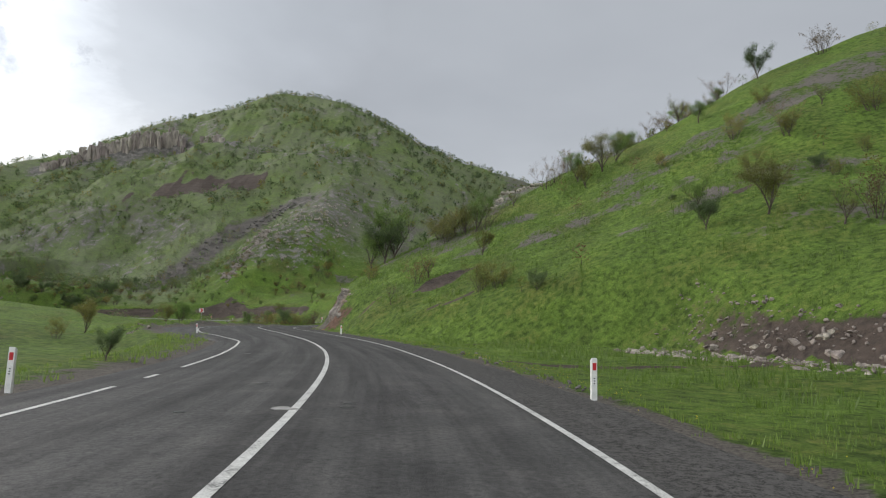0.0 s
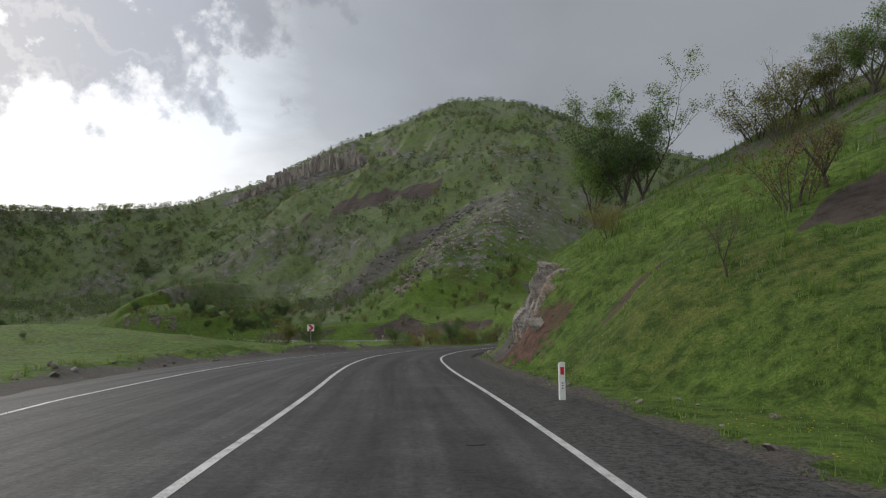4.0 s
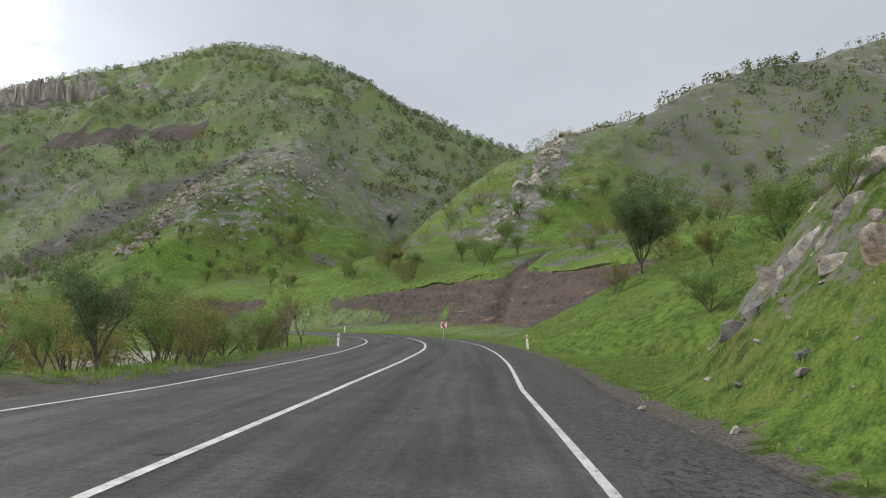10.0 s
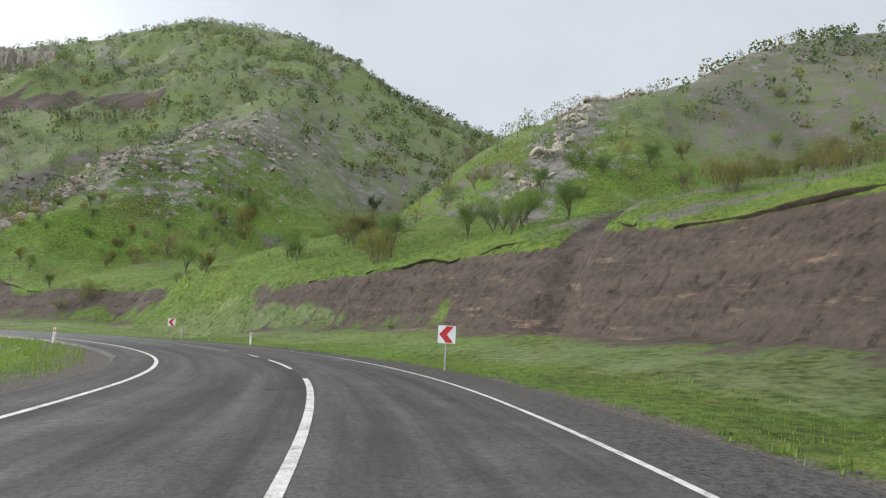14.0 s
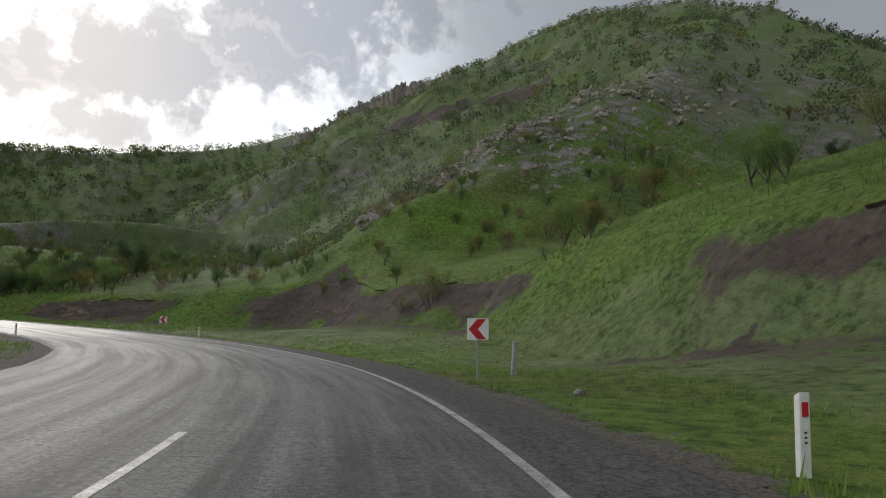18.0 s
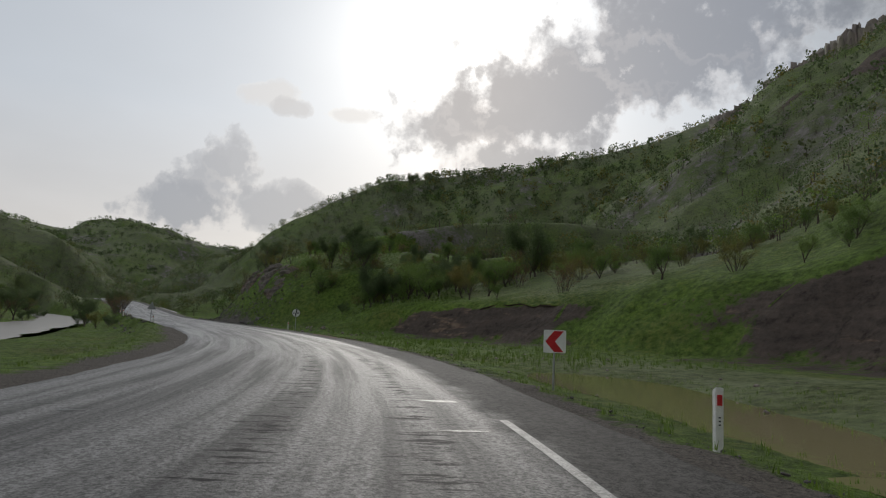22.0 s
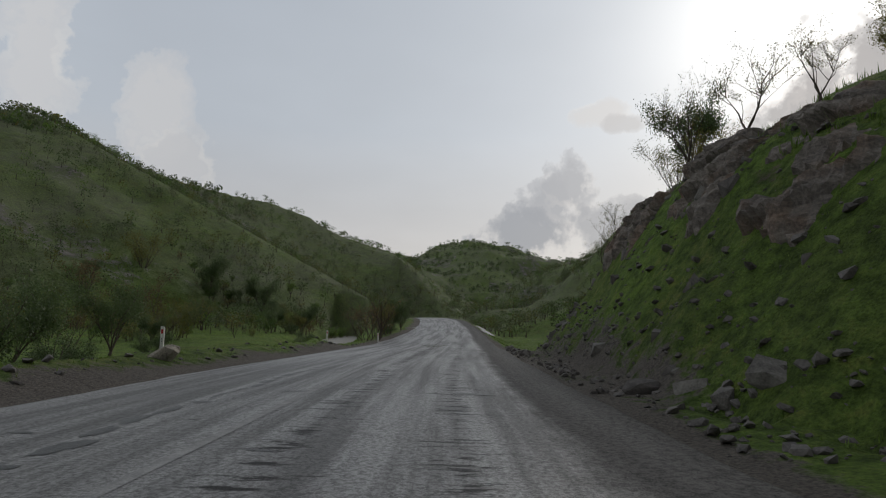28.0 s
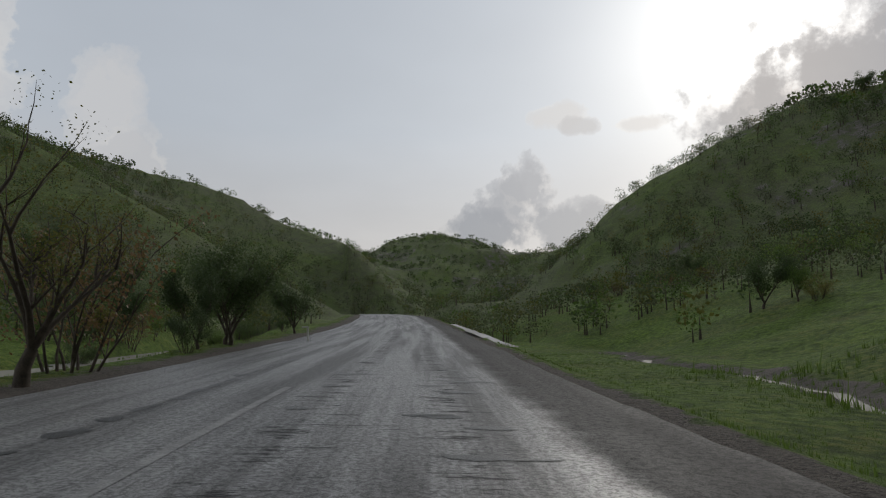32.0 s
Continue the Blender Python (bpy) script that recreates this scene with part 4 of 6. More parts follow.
def water_strip(name, line, width, level, label, mat):
    pts = [Vector((p[0], p[1], 0)) for p in line]
    verts, faces = [], []
    dense = []
    for p, q in zip(pts, pts[1:]):
        n = max(2, int((q - p).length / 1.4))
        dense += [p.lerp(q, i / n) for i in range(n)]
    dense.append(pts[-1])
    for i, p in enumerate(dense):
        d = (dense[min(i + 1, len(dense) - 1)] - dense[max(i - 1, 0)]).normalized()
        for sgn in (-1, 1):
            w = width * (1 + .3 * float(fbm(np.array([p.x]), np.array([p.y]), 9.0, 3, 61 + sgn)[0]))
            q = p + Vector((d.y, -d.x, 0)) * w * sgn
            verts.append((q.x, q.y, level if not callable(level) else level(p.x, p.y)))
        if i:
            faces.append((2 * i - 2, 2 * i - 1, 2 * i + 1, 2 * i))
    return tagged(from_arrays(name, verts, faces, mat), label, "water", kind="structure")


def stream_level(x, y):
    s = road_place([x], [y])[0]
    z = table(s, ROAD_LEVEL)
    z = np.where(s > 372, np.minimum(z, -.2 + .012 * (s - 372)), z)
    return float((z - np.interp(s, [225, 300], [1.85, 1.2]))[0])


water_strip("water", STREAM, 4.2, stream_level, "shallow muddy stream running beside the road", WATER)
water_strip("water", BROOK, .28, lambda x, y: ground(x, y) + .09, "thin brook shining in the meadow", WATER)
roadside = [tuple(float(v) for v in on_road(s, 6.7 + .35 * math.sin(s / 4))[:2]) for s in range(404, 446, 3)]
water_strip("water", roadside, .36, lambda x, y: ground(x, y) + .1, "rain water standing along the gravel shoulder", WATER)
# trees and shrubs that stand near the road: place and height
FRESH = [(21.1, 80.6, 3.6), (5.6, 85.8, 2.6), (-11.4, 225.5, 4.2), (-13.8, 118.3, 1.2), (12.7, 266.8, 4.3),
    (-1.8, 238.0, 4.3), (-32.9, 111.4, 2.2), (-30.6, 121.2, 1.3), (-44.4, 148.2, 2.9), (60.9, 280.6, 4.3), (31.7, 262.6, 4.3), (0.1, 247.3, 4.3),
    (-8.3, 225.7, 4.3), (-31.7, 225.6, 3.9), (-49.0, 243.1, 4.3), (17.7, 265.3, 4.3), (-9.8, 209.3, 4.3), (4.9, 259.2, 4.3), (-10.2, 202.7, 3.8),
    (14.7, 269.2, 4.3), (27.7, 267.7, 4.3), (-30.8, 223.2, 3.0), (-43.9, 232.7, 3.7), (-20.3, 214.7, 4.3), (-32.7, 228.0, 3.9), (-80.3, 250.8, 2.2)]
FRESH += [(-137.0, 270.2, 3.8), (-134.9, 244.0, 3.0), (-131.4, 244.6, 2.5), (-129.5, 245.3, 2.1), (-129.3, 253.6, 3.1), (-217.2, 240.3, 2.2), (-236.7,
    252.3, 2.5), (-282.4, 264.3, 4.0), (-269.2, 267.3, 4.0)]
OLIVE = [(3.0, 55.1, 2.6), (4.3, 53.8, 2.3), (3.8, 66.3, 2.3), (0.1, 78.5, 4.0), (2.2, 79.4, 3.7), (19.2, 80.0, 5.3), (28.7, 64.4, 3.1), (34.3, 69.8,
    2.7), (22.4, 45.2, 4.3), (29.6, 49.2, 1.5), (38.5, 58.0, 4.3), (-28.4, 52.3, 3.0), (-26.0, 44.4, 1.7), (-8.7, 79.3, 1.5), (-35.4, 359.4, 4.3),
    (77.5, 305.5, 4.3), (-22.4, 220.0, 4.0), (61.5, 269.3, 4.3), (74.4, 282.6, 4.3), (24.9, 273.7, 4.3), (-24.6, 223.9, 4.3), (-21.4, 211.8, 3.9),
    (-45.6, 145.0, 3.2), (-31.2, 119.1, 1.5), (-28.8, 129.4, 2.6), (84.2, 269.9, 4.3), (80.6, 282.7, 4.3), (1.6, 188.5, 2.7)]
OLIVE += [(11.1, 256.1, 4.3), (37.5, 275.1, 4.3), (-60.2, 238.9, 4.3), (-9.2, 286.6, 4.3), (-23.0, 224.9, 4.3), (-25.6, 227.6, 4.3), (-1.9, 281.0,
    4.3), (-42.9, 230.7, 3.3), (-54.7, 281.4, 2.8), (-63.9, 239.8, 2.1), (-81.8, 249.5, 2.0), (-96.4, 252.3, 3.0), (-119.2, 265.6, 3.3), (-231.5,
    173.6, 4.9), (-310.3, 133.0, 11.0), (-229.2, 182.4, 7.8), (-250.9, 174.2, 5.4), (-214.0, 244.3, 4.0)]
BARE_ONES = [(14.1, 82.9, 2.9), (16.8, 88.5, 3.5), (30.6, 85.1, 3.2), (31.3, 59.4, 3.2), (48.0, 81.6, 3.4),
    (36.7, 62.8, 1.9), (27.1, 86.0, 2.4), (29.3, 87.0, 2.3), (-4.6, 277.2, 4.3), (0.1, 275.3, 4.3), (-62.3, 259.7, 2.3), (-46.6, 232.1, 1.2), (-44.3,
    230.3, 1.4), (-50.2, 279.4, 2.7), (-51.2, 264.6, 2.3), (-185.2, 196.6, 4.0), (-284.3, 133.8, 7.3), (-394.2, 316.3, 4.0), (-354.6, 284.2, 4.0),
    (-244.6, 170.2, 8.7), (-262.1, 171.7, 5.8)]
DARK = [(7.0, 49.5, 1.3), (-26.6, 331.7, 4.3), (33.8, 82.2, 1.7), (41.1, 84.8, 2.5), (29.5, 51.1, 2.8), (18.8, 47.0, 1.5), (20.0, 57.5, 1.3), (-11.1,
    21.8, 0.7), (-74.4, 102.1, 1.5), (-30.4, 126.0, 1.8), (-132.9, 255.0, 2.9), (-131.7, 259.2, 3.9), (-246.9, 195.8, 5.5), (-188.3, 198.4, 3.3),
    (-192.3, 199.3, 4.6), (-261.9, 190.8, 3.2), (-288.1, 150.2, 6.4), (-396.1, 350.3, 4.0), (-291.4, 163.7, 5.0), (-316.3, 163.9, 5.8), (-291.7,
    130.9, 7.0), (-313.9, 150.0, 6.5), (-317.8, 155.3, 7.9), (-231.6, 211.6, 2.9), (-283.3, 201.3, 4.4), (-227.4, 211.8, 2.0)]

# ---- trees and shrubs ----
rng = random.Random(5)


def tube(verts, faces, points, radii, sides=5):
    """A tapered limb through the points."""
    start = len(verts)
    for i, (p, r) in enumerate(zip(points, radii)):
        d = (points[min(i + 1, len(points) - 1)] - points[max(i - 1, 0)]).normalized()
        a = d.cross(Vector((0.31, 0.74, 0.6))).normalized()
        b = d.cross(a)
        for k in range(sides):
            t = 2 * math.pi * k / sides
            verts.append(p + (a * math.cos(t) + b * math.sin(t)) * r)
    for i in range(len(points) - 1):
        for k in range(sides):
            q = (k + 1) % sides
            faces.append((start + i * sides + k, start + i * sides + q, start + (i + 1) * sides + q, start + (i + 1) * sides + k))


def limbs(r, verts, faces, tips, base, way, length, radius, level, sides):
    """One limb that bends, and the twigs that leave it."""
    points, p, d = [base.copy()], base.copy(), way.normalized()
    steps = 4 if level else 2
    for _ in range(steps):
        d = (d + Vector((r.uniform(-.22, .22), r.uniform(-.22, .22), r.uniform(-.03, .16)))).normalized()
        p = p + d * length / steps
        points.append(p.copy())
    tube(verts, faces, points, [radius * (1 - .8 * i / steps) for i in range(steps + 1)], sides)
    if level == 0:
        tips += [points[1].lerp(points[2], .0), points[1].lerp(points[2], .5), points[2]]
        return
    for _ in range(r.choice((3, 4, 4, 5))):
        k = r.choice((1, 2, 3, 3, 4))
        turn = Vector((r.uniform(-1, 1), r.uniform(-1, 1), r.uniform(-.1, .7)))
        limbs(r, verts, faces, tips, points[k], d * .7 + turn * .75, length * r.uniform(.42, .66), radius * .45, level - 1, 3 if level < 2 else 4)


def leaf_fans(r, verts, faces, centres, count, size, reach):
    for c in centres:
        for _ in range(count):
            o = Vector((r.gauss(0, reach), r.gauss(0, reach), r.gauss(0, reach * .8)))
            n = Vector((r.uniform(-1, 1), r.uniform(-1, 1), r.uniform(-.4, 1))).normalized()
            a = n.orthogonal().normalized() * size * r.uniform(.6, 1.3)
            b = n.cross(a) * r.uniform(.5, .8)
            k = len(verts)
            p = c + o
            verts += [p - a, p - b * .9, p + a, p + b * .9]
            faces.append((k, k + 1, k + 2, k + 3))


def woody(name, seed, height, stems, lean, levels, leaves, size, reach, leaf_mat, trunk=0.0, radius=.05, crown_name="crown"):
    """A shrub or tree standing at the origin, with its limbs and its crown as two parts."""
    r = random.Random(seed)
    verts, faces, tips = [], [], []
    start = Vector((0, 0, -.15))
    if trunk:
        points = [start, Vector((r.uniform(-.05, .05), r.uniform(-.05, .05), trunk * .5)), Vector((r.uniform(-.1, .1), r.uniform(-.1, .1), trunk))]
        tube(verts, faces, points, [radius * 2.2, radius * 1.7, radius * 1.4], 7)
        start = points[-1]
    for k in range(stems):
        t = 2 * math.pi * (k + r.uniform(-.3, .3)) / stems
        way = Vector((math.cos(t) * lean * r.uniform(.4, 1.2), math.sin(t) * lean * r.uniform(.4, 1.2), 1))
        off = Vector((math.cos(t), math.sin(t), 0)) * (0 if trunk else .12 * height * r.uniform(.2, 1))
        limbs(r, verts, faces, tips, start + off, way, (height - trunk) * r.uniform(.55, .85), radius, levels, 5)
    top = new(name)
    def mesh_part(n, v, f, mat):
        ob = from_arrays(n, [tuple(p) for p in v], f, mat, n != crown_name)
        ob.parent = top
        return ob
    mesh_part("trunk", verts, faces, BARK)
    lv, lf = [], []
    leaf_fans(r, lv, lf, tips, leaves, size, reach)
    if lf:
        mesh_part(crown_name, lv, lf, leaf_mat)
    return top


def family(name, label, group, specs):
    made = []
    for spec in specs:
        ob = tagged(woody(name, **spec), label, "tree" if "tree" in name else "shrub", group)
        made.append(ob)
    return made


TREES = {
    "fresh": (family("leafy_tree", "small bright green leafy tree growing on the grassy slope", "leafy trees on the slopes", [
        dict(seed=11, height=4.0, stems=4, lean=.55, levels=2, leaves=44, size=.042, reach=.22, leaf_mat=LEAF_FRESH, trunk=.35, radius=.06),
        dict(seed=12, height=4.0, stems=5, lean=.7, levels=2, leaves=42, size=.042, reach=.22, leaf_mat=LEAF_FRESH, trunk=.15, radius=.055),
        dict(seed=13, height=4.0, stems=4, lean=.4, levels=2, leaves=44, size=.042, reach=.24, leaf_mat=LEAF_FRESH, trunk=.6, radius=.06)]), 4.0),
    "olive": (family("oak_shrub", "olive-brown oak shrub with many stems and young leaves", "oak shrubs on the slopes", [
        dict(seed=21, height=3.0, stems=8, lean=.5, levels=1, leaves=50, size=.038, reach=.19, leaf_mat=LEAF_OLIVE, radius=.035),
        dict(seed=22, height=3.0, stems=10, lean=.65, levels=1, leaves=46, size=.038, reach=.19, leaf_mat=LEAF_OLIVE, radius=.03),
        dict(seed=23, height=3.0, stems=5, lean=.4, levels=2, leaves=30, size=.038, reach=.18, leaf_mat=LEAF_OLIVE, trunk=.3, radius=.045)]), 3.0),
    "bare": (family("budding_shrub", "nearly bare brown shrub with reddish buds on thin stems", "budding shrubs on the slopes", [
        dict(seed=31, height=3.0, stems=7, lean=.75, levels=2, leaves=16, size=.019, reach=.13, leaf_mat=LEAF_BROWN, radius=.032),
        dict(seed=32, height=3.0, stems=9, lean=.5, levels=1, leaves=19, size=.04, reach=.11, leaf_mat=LEAF_BROWN, radius=.03),
        dict(seed=33, height=3.0, stems=5, lean=.55, levels=2, leaves=16, size=.019, reach=.13, leaf_mat=LEAF_OLIVE, trunk=.5, radius=.05)]), 3.0),
    "winter": (family("bare_tree", "slender tree, almost leafless, with many fine grey twigs", "bare trees above the road", [
        dict(seed=51, height=4.0, stems=4, lean=.38, levels=3, leaves=1, size=.03, reach=.07, leaf_mat=LEAF_OLIVE, trunk=.9, radius=.036),
        dict(seed=52, height=4.0, stems=3, lean=.5, levels=3, leaves=4, size=.03, reach=.10, leaf_mat=LEAF_OLIVE, trunk=.5, radius=.05)]), 4.0),
    "tall": (family("oak_tree", "tall leafy oak tree with a dense dark green crown", "tall oak trees beside the road", [
        dict(seed=61, height=7.0, stems=5, lean=.5, levels=3, leaves=16, size=.06, reach=.2, leaf_mat=LEAF_FRESH, trunk=.5, radius=.09),
        dict(seed=62, height=7.0, stems=8, lean=.7, levels=3, leaves=20, size=.065, reach=.26, leaf_mat=LEAF_DARK, trunk=.7, radius=.09)]), 7.0),
    "dark": (family("dark_bush", "dark green dense bush on the slope", "dark bushes on the slopes", [
        dict(seed=41, height=3.0, stems=6, lean=.7, levels=2, leaves=42, size=.042, reach=.21, leaf_mat=LEAF_DARK, radius=.045),
        dict(seed=42, height=3.0, stems=5, lean=.5, levels=2, leaves=44, size=.042, reach=.22, leaf_mat=LEAF_DARK, trunk=.35, radius=.05)]), 3.0),
}
placed = {kind: 0 for kind in TREES}


def plant(kind, x, y, height, z=None):
    family_of, tall = TREES[kind]
    k = placed[kind]
    placed[kind] += 1
    k_scale = height / tall
    wide = rng.uniform(.9, 1.2)
    z = ground(x, y) if z is None else z
    m = Matrix.Translation((x, y, z - .04)) @ Matrix.Rotation(rng.uniform(0, 6.28), 4, "Z") @ Matrix.Diagonal((k_scale * wide, k_scale * wide, k_scale, 1))
    if k < len(family_of):
        family_of[k].matrix_basis = m
        return family_of[k]
    return copy_thing(family_of[k % len(family_of)], m)


for kind, rows in (("fresh", FRESH), ("olive", OLIVE), ("bare", BARE_ONES), ("dark", DARK)):
    for x, y, h in rows:
        plant(kind, x, y, h)
for kind, x, y, h in [("olive", -31.5, 135, 4.4), ("fresh", -33.5, 139, 3.6), ("fresh", -30.5, 131.5, 2.8), ("bare", -30, 143, 2.6), ("bare", -29.5, 146, 2.3),
                      ("bare", -30.5, 154, 3.4), ("bare", -32, 157, 3.2), ("fresh", -46, 123, 5.2), ("olive", -49, 116, 4.2), ("olive", -34.5, 133, 3.6), ("fresh", -36.5, 136.5, 3.4), ("olive", -38.5, 139, 3.2), ("bare", -36, 130, 2.8), ("olive", -41, 142, 3.4), ("fresh", -33, 143.5, 2.6), ("fresh", -30.2, 138.4, 3.6), ("olive", -31.8, 140.5, 3.4), ("olive", -29.6, 141.8, 2.6), ("winter", -28.6, 146, 2.8), ("winter", -28.2, 148.5, 2.8), ("fresh", -29.8, 145, 2.2), ("olive", -33, 144, 3.0), ("olive", -31, 127.5, 1.8), ("fresh", -30.6, 123.5, 1.7), ("olive", -32.4, 117, 1.8), ("fresh", -33.4, 113.6, 1.9), ("olive", -31.8, 130, 2.0), ("fresh", -47.5, 119.5, 4.6), ("dark", -166.8, 209.3, 4.2),
                      ("dark", -162.7, 209.8, 2.4), ("bare", -213.1, 213.6, 4.6), ("bare", -209, 212.8, 4.2), ("bare", -216.6, 212.6, 4.0), ("dark", -224.8, 212.4, 3.4),
                      ("dark", -230.9, 212, 2.8), ("dark", -234.9, 211.6, 2.5), ("dark", -247.1, 211.3, 2.2)]:
    plant(kind, x, y, h)
for kind, x, y, h in [("dark", -19.9, 200.3, .9), ("winter", -187.4, 233.8, 4.5), ("winter", -179.6, 232.7, 2.9), ("olive", -178.6, 235.7, 3.2), ("dark", -176.4, 235.9, 2.8), ("olive", -174.2, 236.2, 2.5), ("winter", -170.2, 233.8, 5.4), ("winter", -168.4, 235.6, 4.8), ("winter", -181.4, 232.1, 3.0), ("winter", -164.5, 236.5, 3.6), ("fresh", -133.4, 243.4, 4.6), ("fresh", -129.2, 244.0, 4.4), ("olive", -126.5, 246.6, 4.0), ("fresh", -136.5, 245.0, 3.6), ("olive", -140, 244.2, 3.4), ("fresh", -123.5, 248.2, 4.0), ("olive", -117, 255, 3.6), ("fresh", -113, 254, 4.0), ("dark", -152.4, 213.0, 2.9), ("olive", -155.0, 211.4, 2.4), ("fresh", -9.4, 84.0, 4.6), ("olive", -8.4, 75.0, 2.0), ("olive", -0.6, 81.2, 3.6), ("bare", 1.2, 79.8, 3.4), ("olive", 2.4, 77.8, 3.6), ("fresh", 3.6, 76.6, 4.4), ("bare", 4.6, 75.8, 3.4), ("bare", -2.6, 64.6, 2.4), ("bare", -1.6, 65.2, 2.2), ("winter", -5.0, 61.6, 2.6), ("bare", -155.6, 235.8, 2.6), ("tall", -6.6, 84.6, 6.0),
                      ("dark", -7.6, 83.4, 3.4), ("tall", -2.6, 159.0, 6.6), ("olive", -5.5, 156.5, 3.0), ("olive", 0.5, 162, 3.4),
                      ("fresh", -7, 138, 3.5), ("olive", -3, 146, 2.8),
                      ("fresh", -10, 126.5, 2.8), ("olive", -7, 122, 3.0), ("olive", -6.5, 116, 2.6), ("fresh", -4, 128, 3.6)]:
    plant(kind, x, y, h)

# scattered shrubs between the road and the far slopes
tries = np.random.RandomState(8)
sx, sy = tries.uniform(-330, 60, 9500), tries.uniform(-5, 300, 9500)
sz, sb, sr, sc, ss_, su_, sw = terrain(sx, sy)
clump = fbm(sx, sy, 28, 3, 12)
count = 0
for x, y, z, b, s, u, c in zip(sx, sy, sz, sb, ss_, su_, clump):
    if b > .1 or c < (.25 if s < 300 else -.25) or count > 780:
        continue
    if (u > 30 and 150 < s < 420 and z > 4) or (20 < u < 70 and s < 130 and c > .45) or (-180 < u < -24 and s > 300 and c > -.05) or (262 < s < 332 and 19 < u < 52) or (24 < u < 60 and s > 300 and z > 3):
        wood = s > 290
        kind = rng.choice(("dark", "fresh", "fresh", "olive", "bare", "winter") if wood else ("olive", "olive", "bare", "fresh"))
        plant(kind, x, y, rng.uniform(1.6, 3.0 if u > 0 and s > 250 else 4.2), z)
        count += 1


for _ in range(140):  # the oak wood above the bank
    s, u = rng.uniform(248, 345), rng.uniform(17, 56)
    x, y, _z = on_road(s, u)
    if terrain(x, y)[1] < .2 and terrain(x, y)[0] > _z + 2.6:
        plant(rng.choice(("olive", "olive", "bare", "fresh", "fresh", "fresh")), float(x), float(y), rng.uniform(1.6, 2.8))
for _ in range(60):  # the thicket beside the round sign
    s, u = rng.uniform(304, 330), rng.uniform(14, 34)
    x, y, _z = on_road(s, u)
    plant(rng.choice(("olive", "dark", "fresh", "bare", "fresh", "dark")), float(x), float(y), rng.uniform(1.6, 2.7))


def far_shrubs(name, label, x, y, keep, size, seed, mats, low=.28, leaf_n=26):
    """Shrubs on slopes too far off to tell apart: small clumps of leaves on a short stem, in one mesh."""
    r = np.random.RandomState(seed)
    z, b, rock, sc, s, u, w = terrain(x, y)
    ok = keep(x, y, z, b, rock, s, u)
    if leaf_n < 50:
        close = abs(u) < 135
        if (ok & close).any() and not (ok & close).all():
            far_shrubs(name, label, x[close], y[close], lambda *v: ok[close], size, seed + 500, mats, low, 76)
        ok = ok & ~close if not (ok & close).all() else ok
    x, y, z = x[ok], y[ok], z[ok]
    n = len(x)
    h = size * np.clip(r.lognormal(0, .33, n), .5, 1.4)
    t = r.uniform(0, 2 * np.pi, (n, leaf_n))
    rad = np.sqrt(r.uniform(0, 1, (n, leaf_n))) * .48
    up = r.uniform(low, 1.0, (n, leaf_n))
    rad = rad * np.sqrt(np.clip(1.15 - ((up - (low + 1) / 2 + .08) / (1 - low) * 1.4) ** 2, .1, 1))
    c = np.stack([x[:, None] + rad * np.cos(t) * h[:, None], y[:, None] + rad * np.sin(t) * h[:, None], z[:, None] + up * h[:, None]], -1)
    a = r.normal(0, 1, (n, leaf_n, 3))
    a /= np.linalg.norm(a, axis=-1, keepdims=True)
    d = np.cross(a, r.normal(0, 1, (n, leaf_n, 3)))
    d /= np.linalg.norm(d, axis=-1, keepdims=True)
    scale = (h[:, None] * r.uniform(.055, .135, (n, leaf_n)) * (40 / leaf_n) ** .5 * (.72 if leaf_n > 50 else 1))[..., None]
    quad = np.stack([c - a * scale, c - d * scale * .7, c + a * scale, c + d * scale * .7], 2).reshape(-1, 3)
    stems = np.stack([np.stack([x + k * .035 * h, y + j * .035 * h, z - .3 + top * h * .6], -1) for k, j, top in ((-1, -.6, 0), (1, -.6, 0), (0, 0, 1))], 1).reshape(-1, 3)
    stems2 = np.stack([np.stack([x + j * .035 * h, y + k * .035 * h, z - .3 + top * h * .6], -1) for k, j, top in ((-1, .6, 0), (1, .6, 0), (0, 0, 1))], 1).reshape(-1, 3)
    verts = np.concatenate([quad, stems, stems2])
    me = bpy.data.meshes.new(name)
    nq, nt = n * leaf_n, 2 * n
    me.vertices.add(len(verts))
    me.vertices.foreach_set("co", verts.astype(np.float32).ravel())
    me.loops.add(nq * 4 + nt * 3)
    me.loops.foreach_set("vertex_index", np.arange(nq * 4 + nt * 3, dtype=np.int32))
    me.polygons.add(nq + nt)
    me.polygons.foreach_set("loop_start", np.concatenate([np.arange(0, nq * 4, 4), nq * 4 + np.arange(0, nt * 3, 3)]).astype(np.int32))
    me.polygons.foreach_set("material_index", np.concatenate([np.repeat(r.randint(0, len(mats), n), leaf_n), np.full(nt, len(mats))]).astype(np.int32))
    for mt in (*mats, BARK):
        me.materials.append(mt)
    me.update(calc_edges=True)
    return tagged(new(name, me), label, "shrubs", kind="stuff")


clumpy = lambda x, y, size, seed, low: fbm(x, y, size, 3, seed) + np.random.RandomState(seed).uniform(-.5, .5, len(x)) > low
def strewn(count, x0, x1, y0, y1, seed):
    r = np.random.RandomState(seed)
    return r.uniform(x0, x1, count), r.uniform(y0, y1, count)


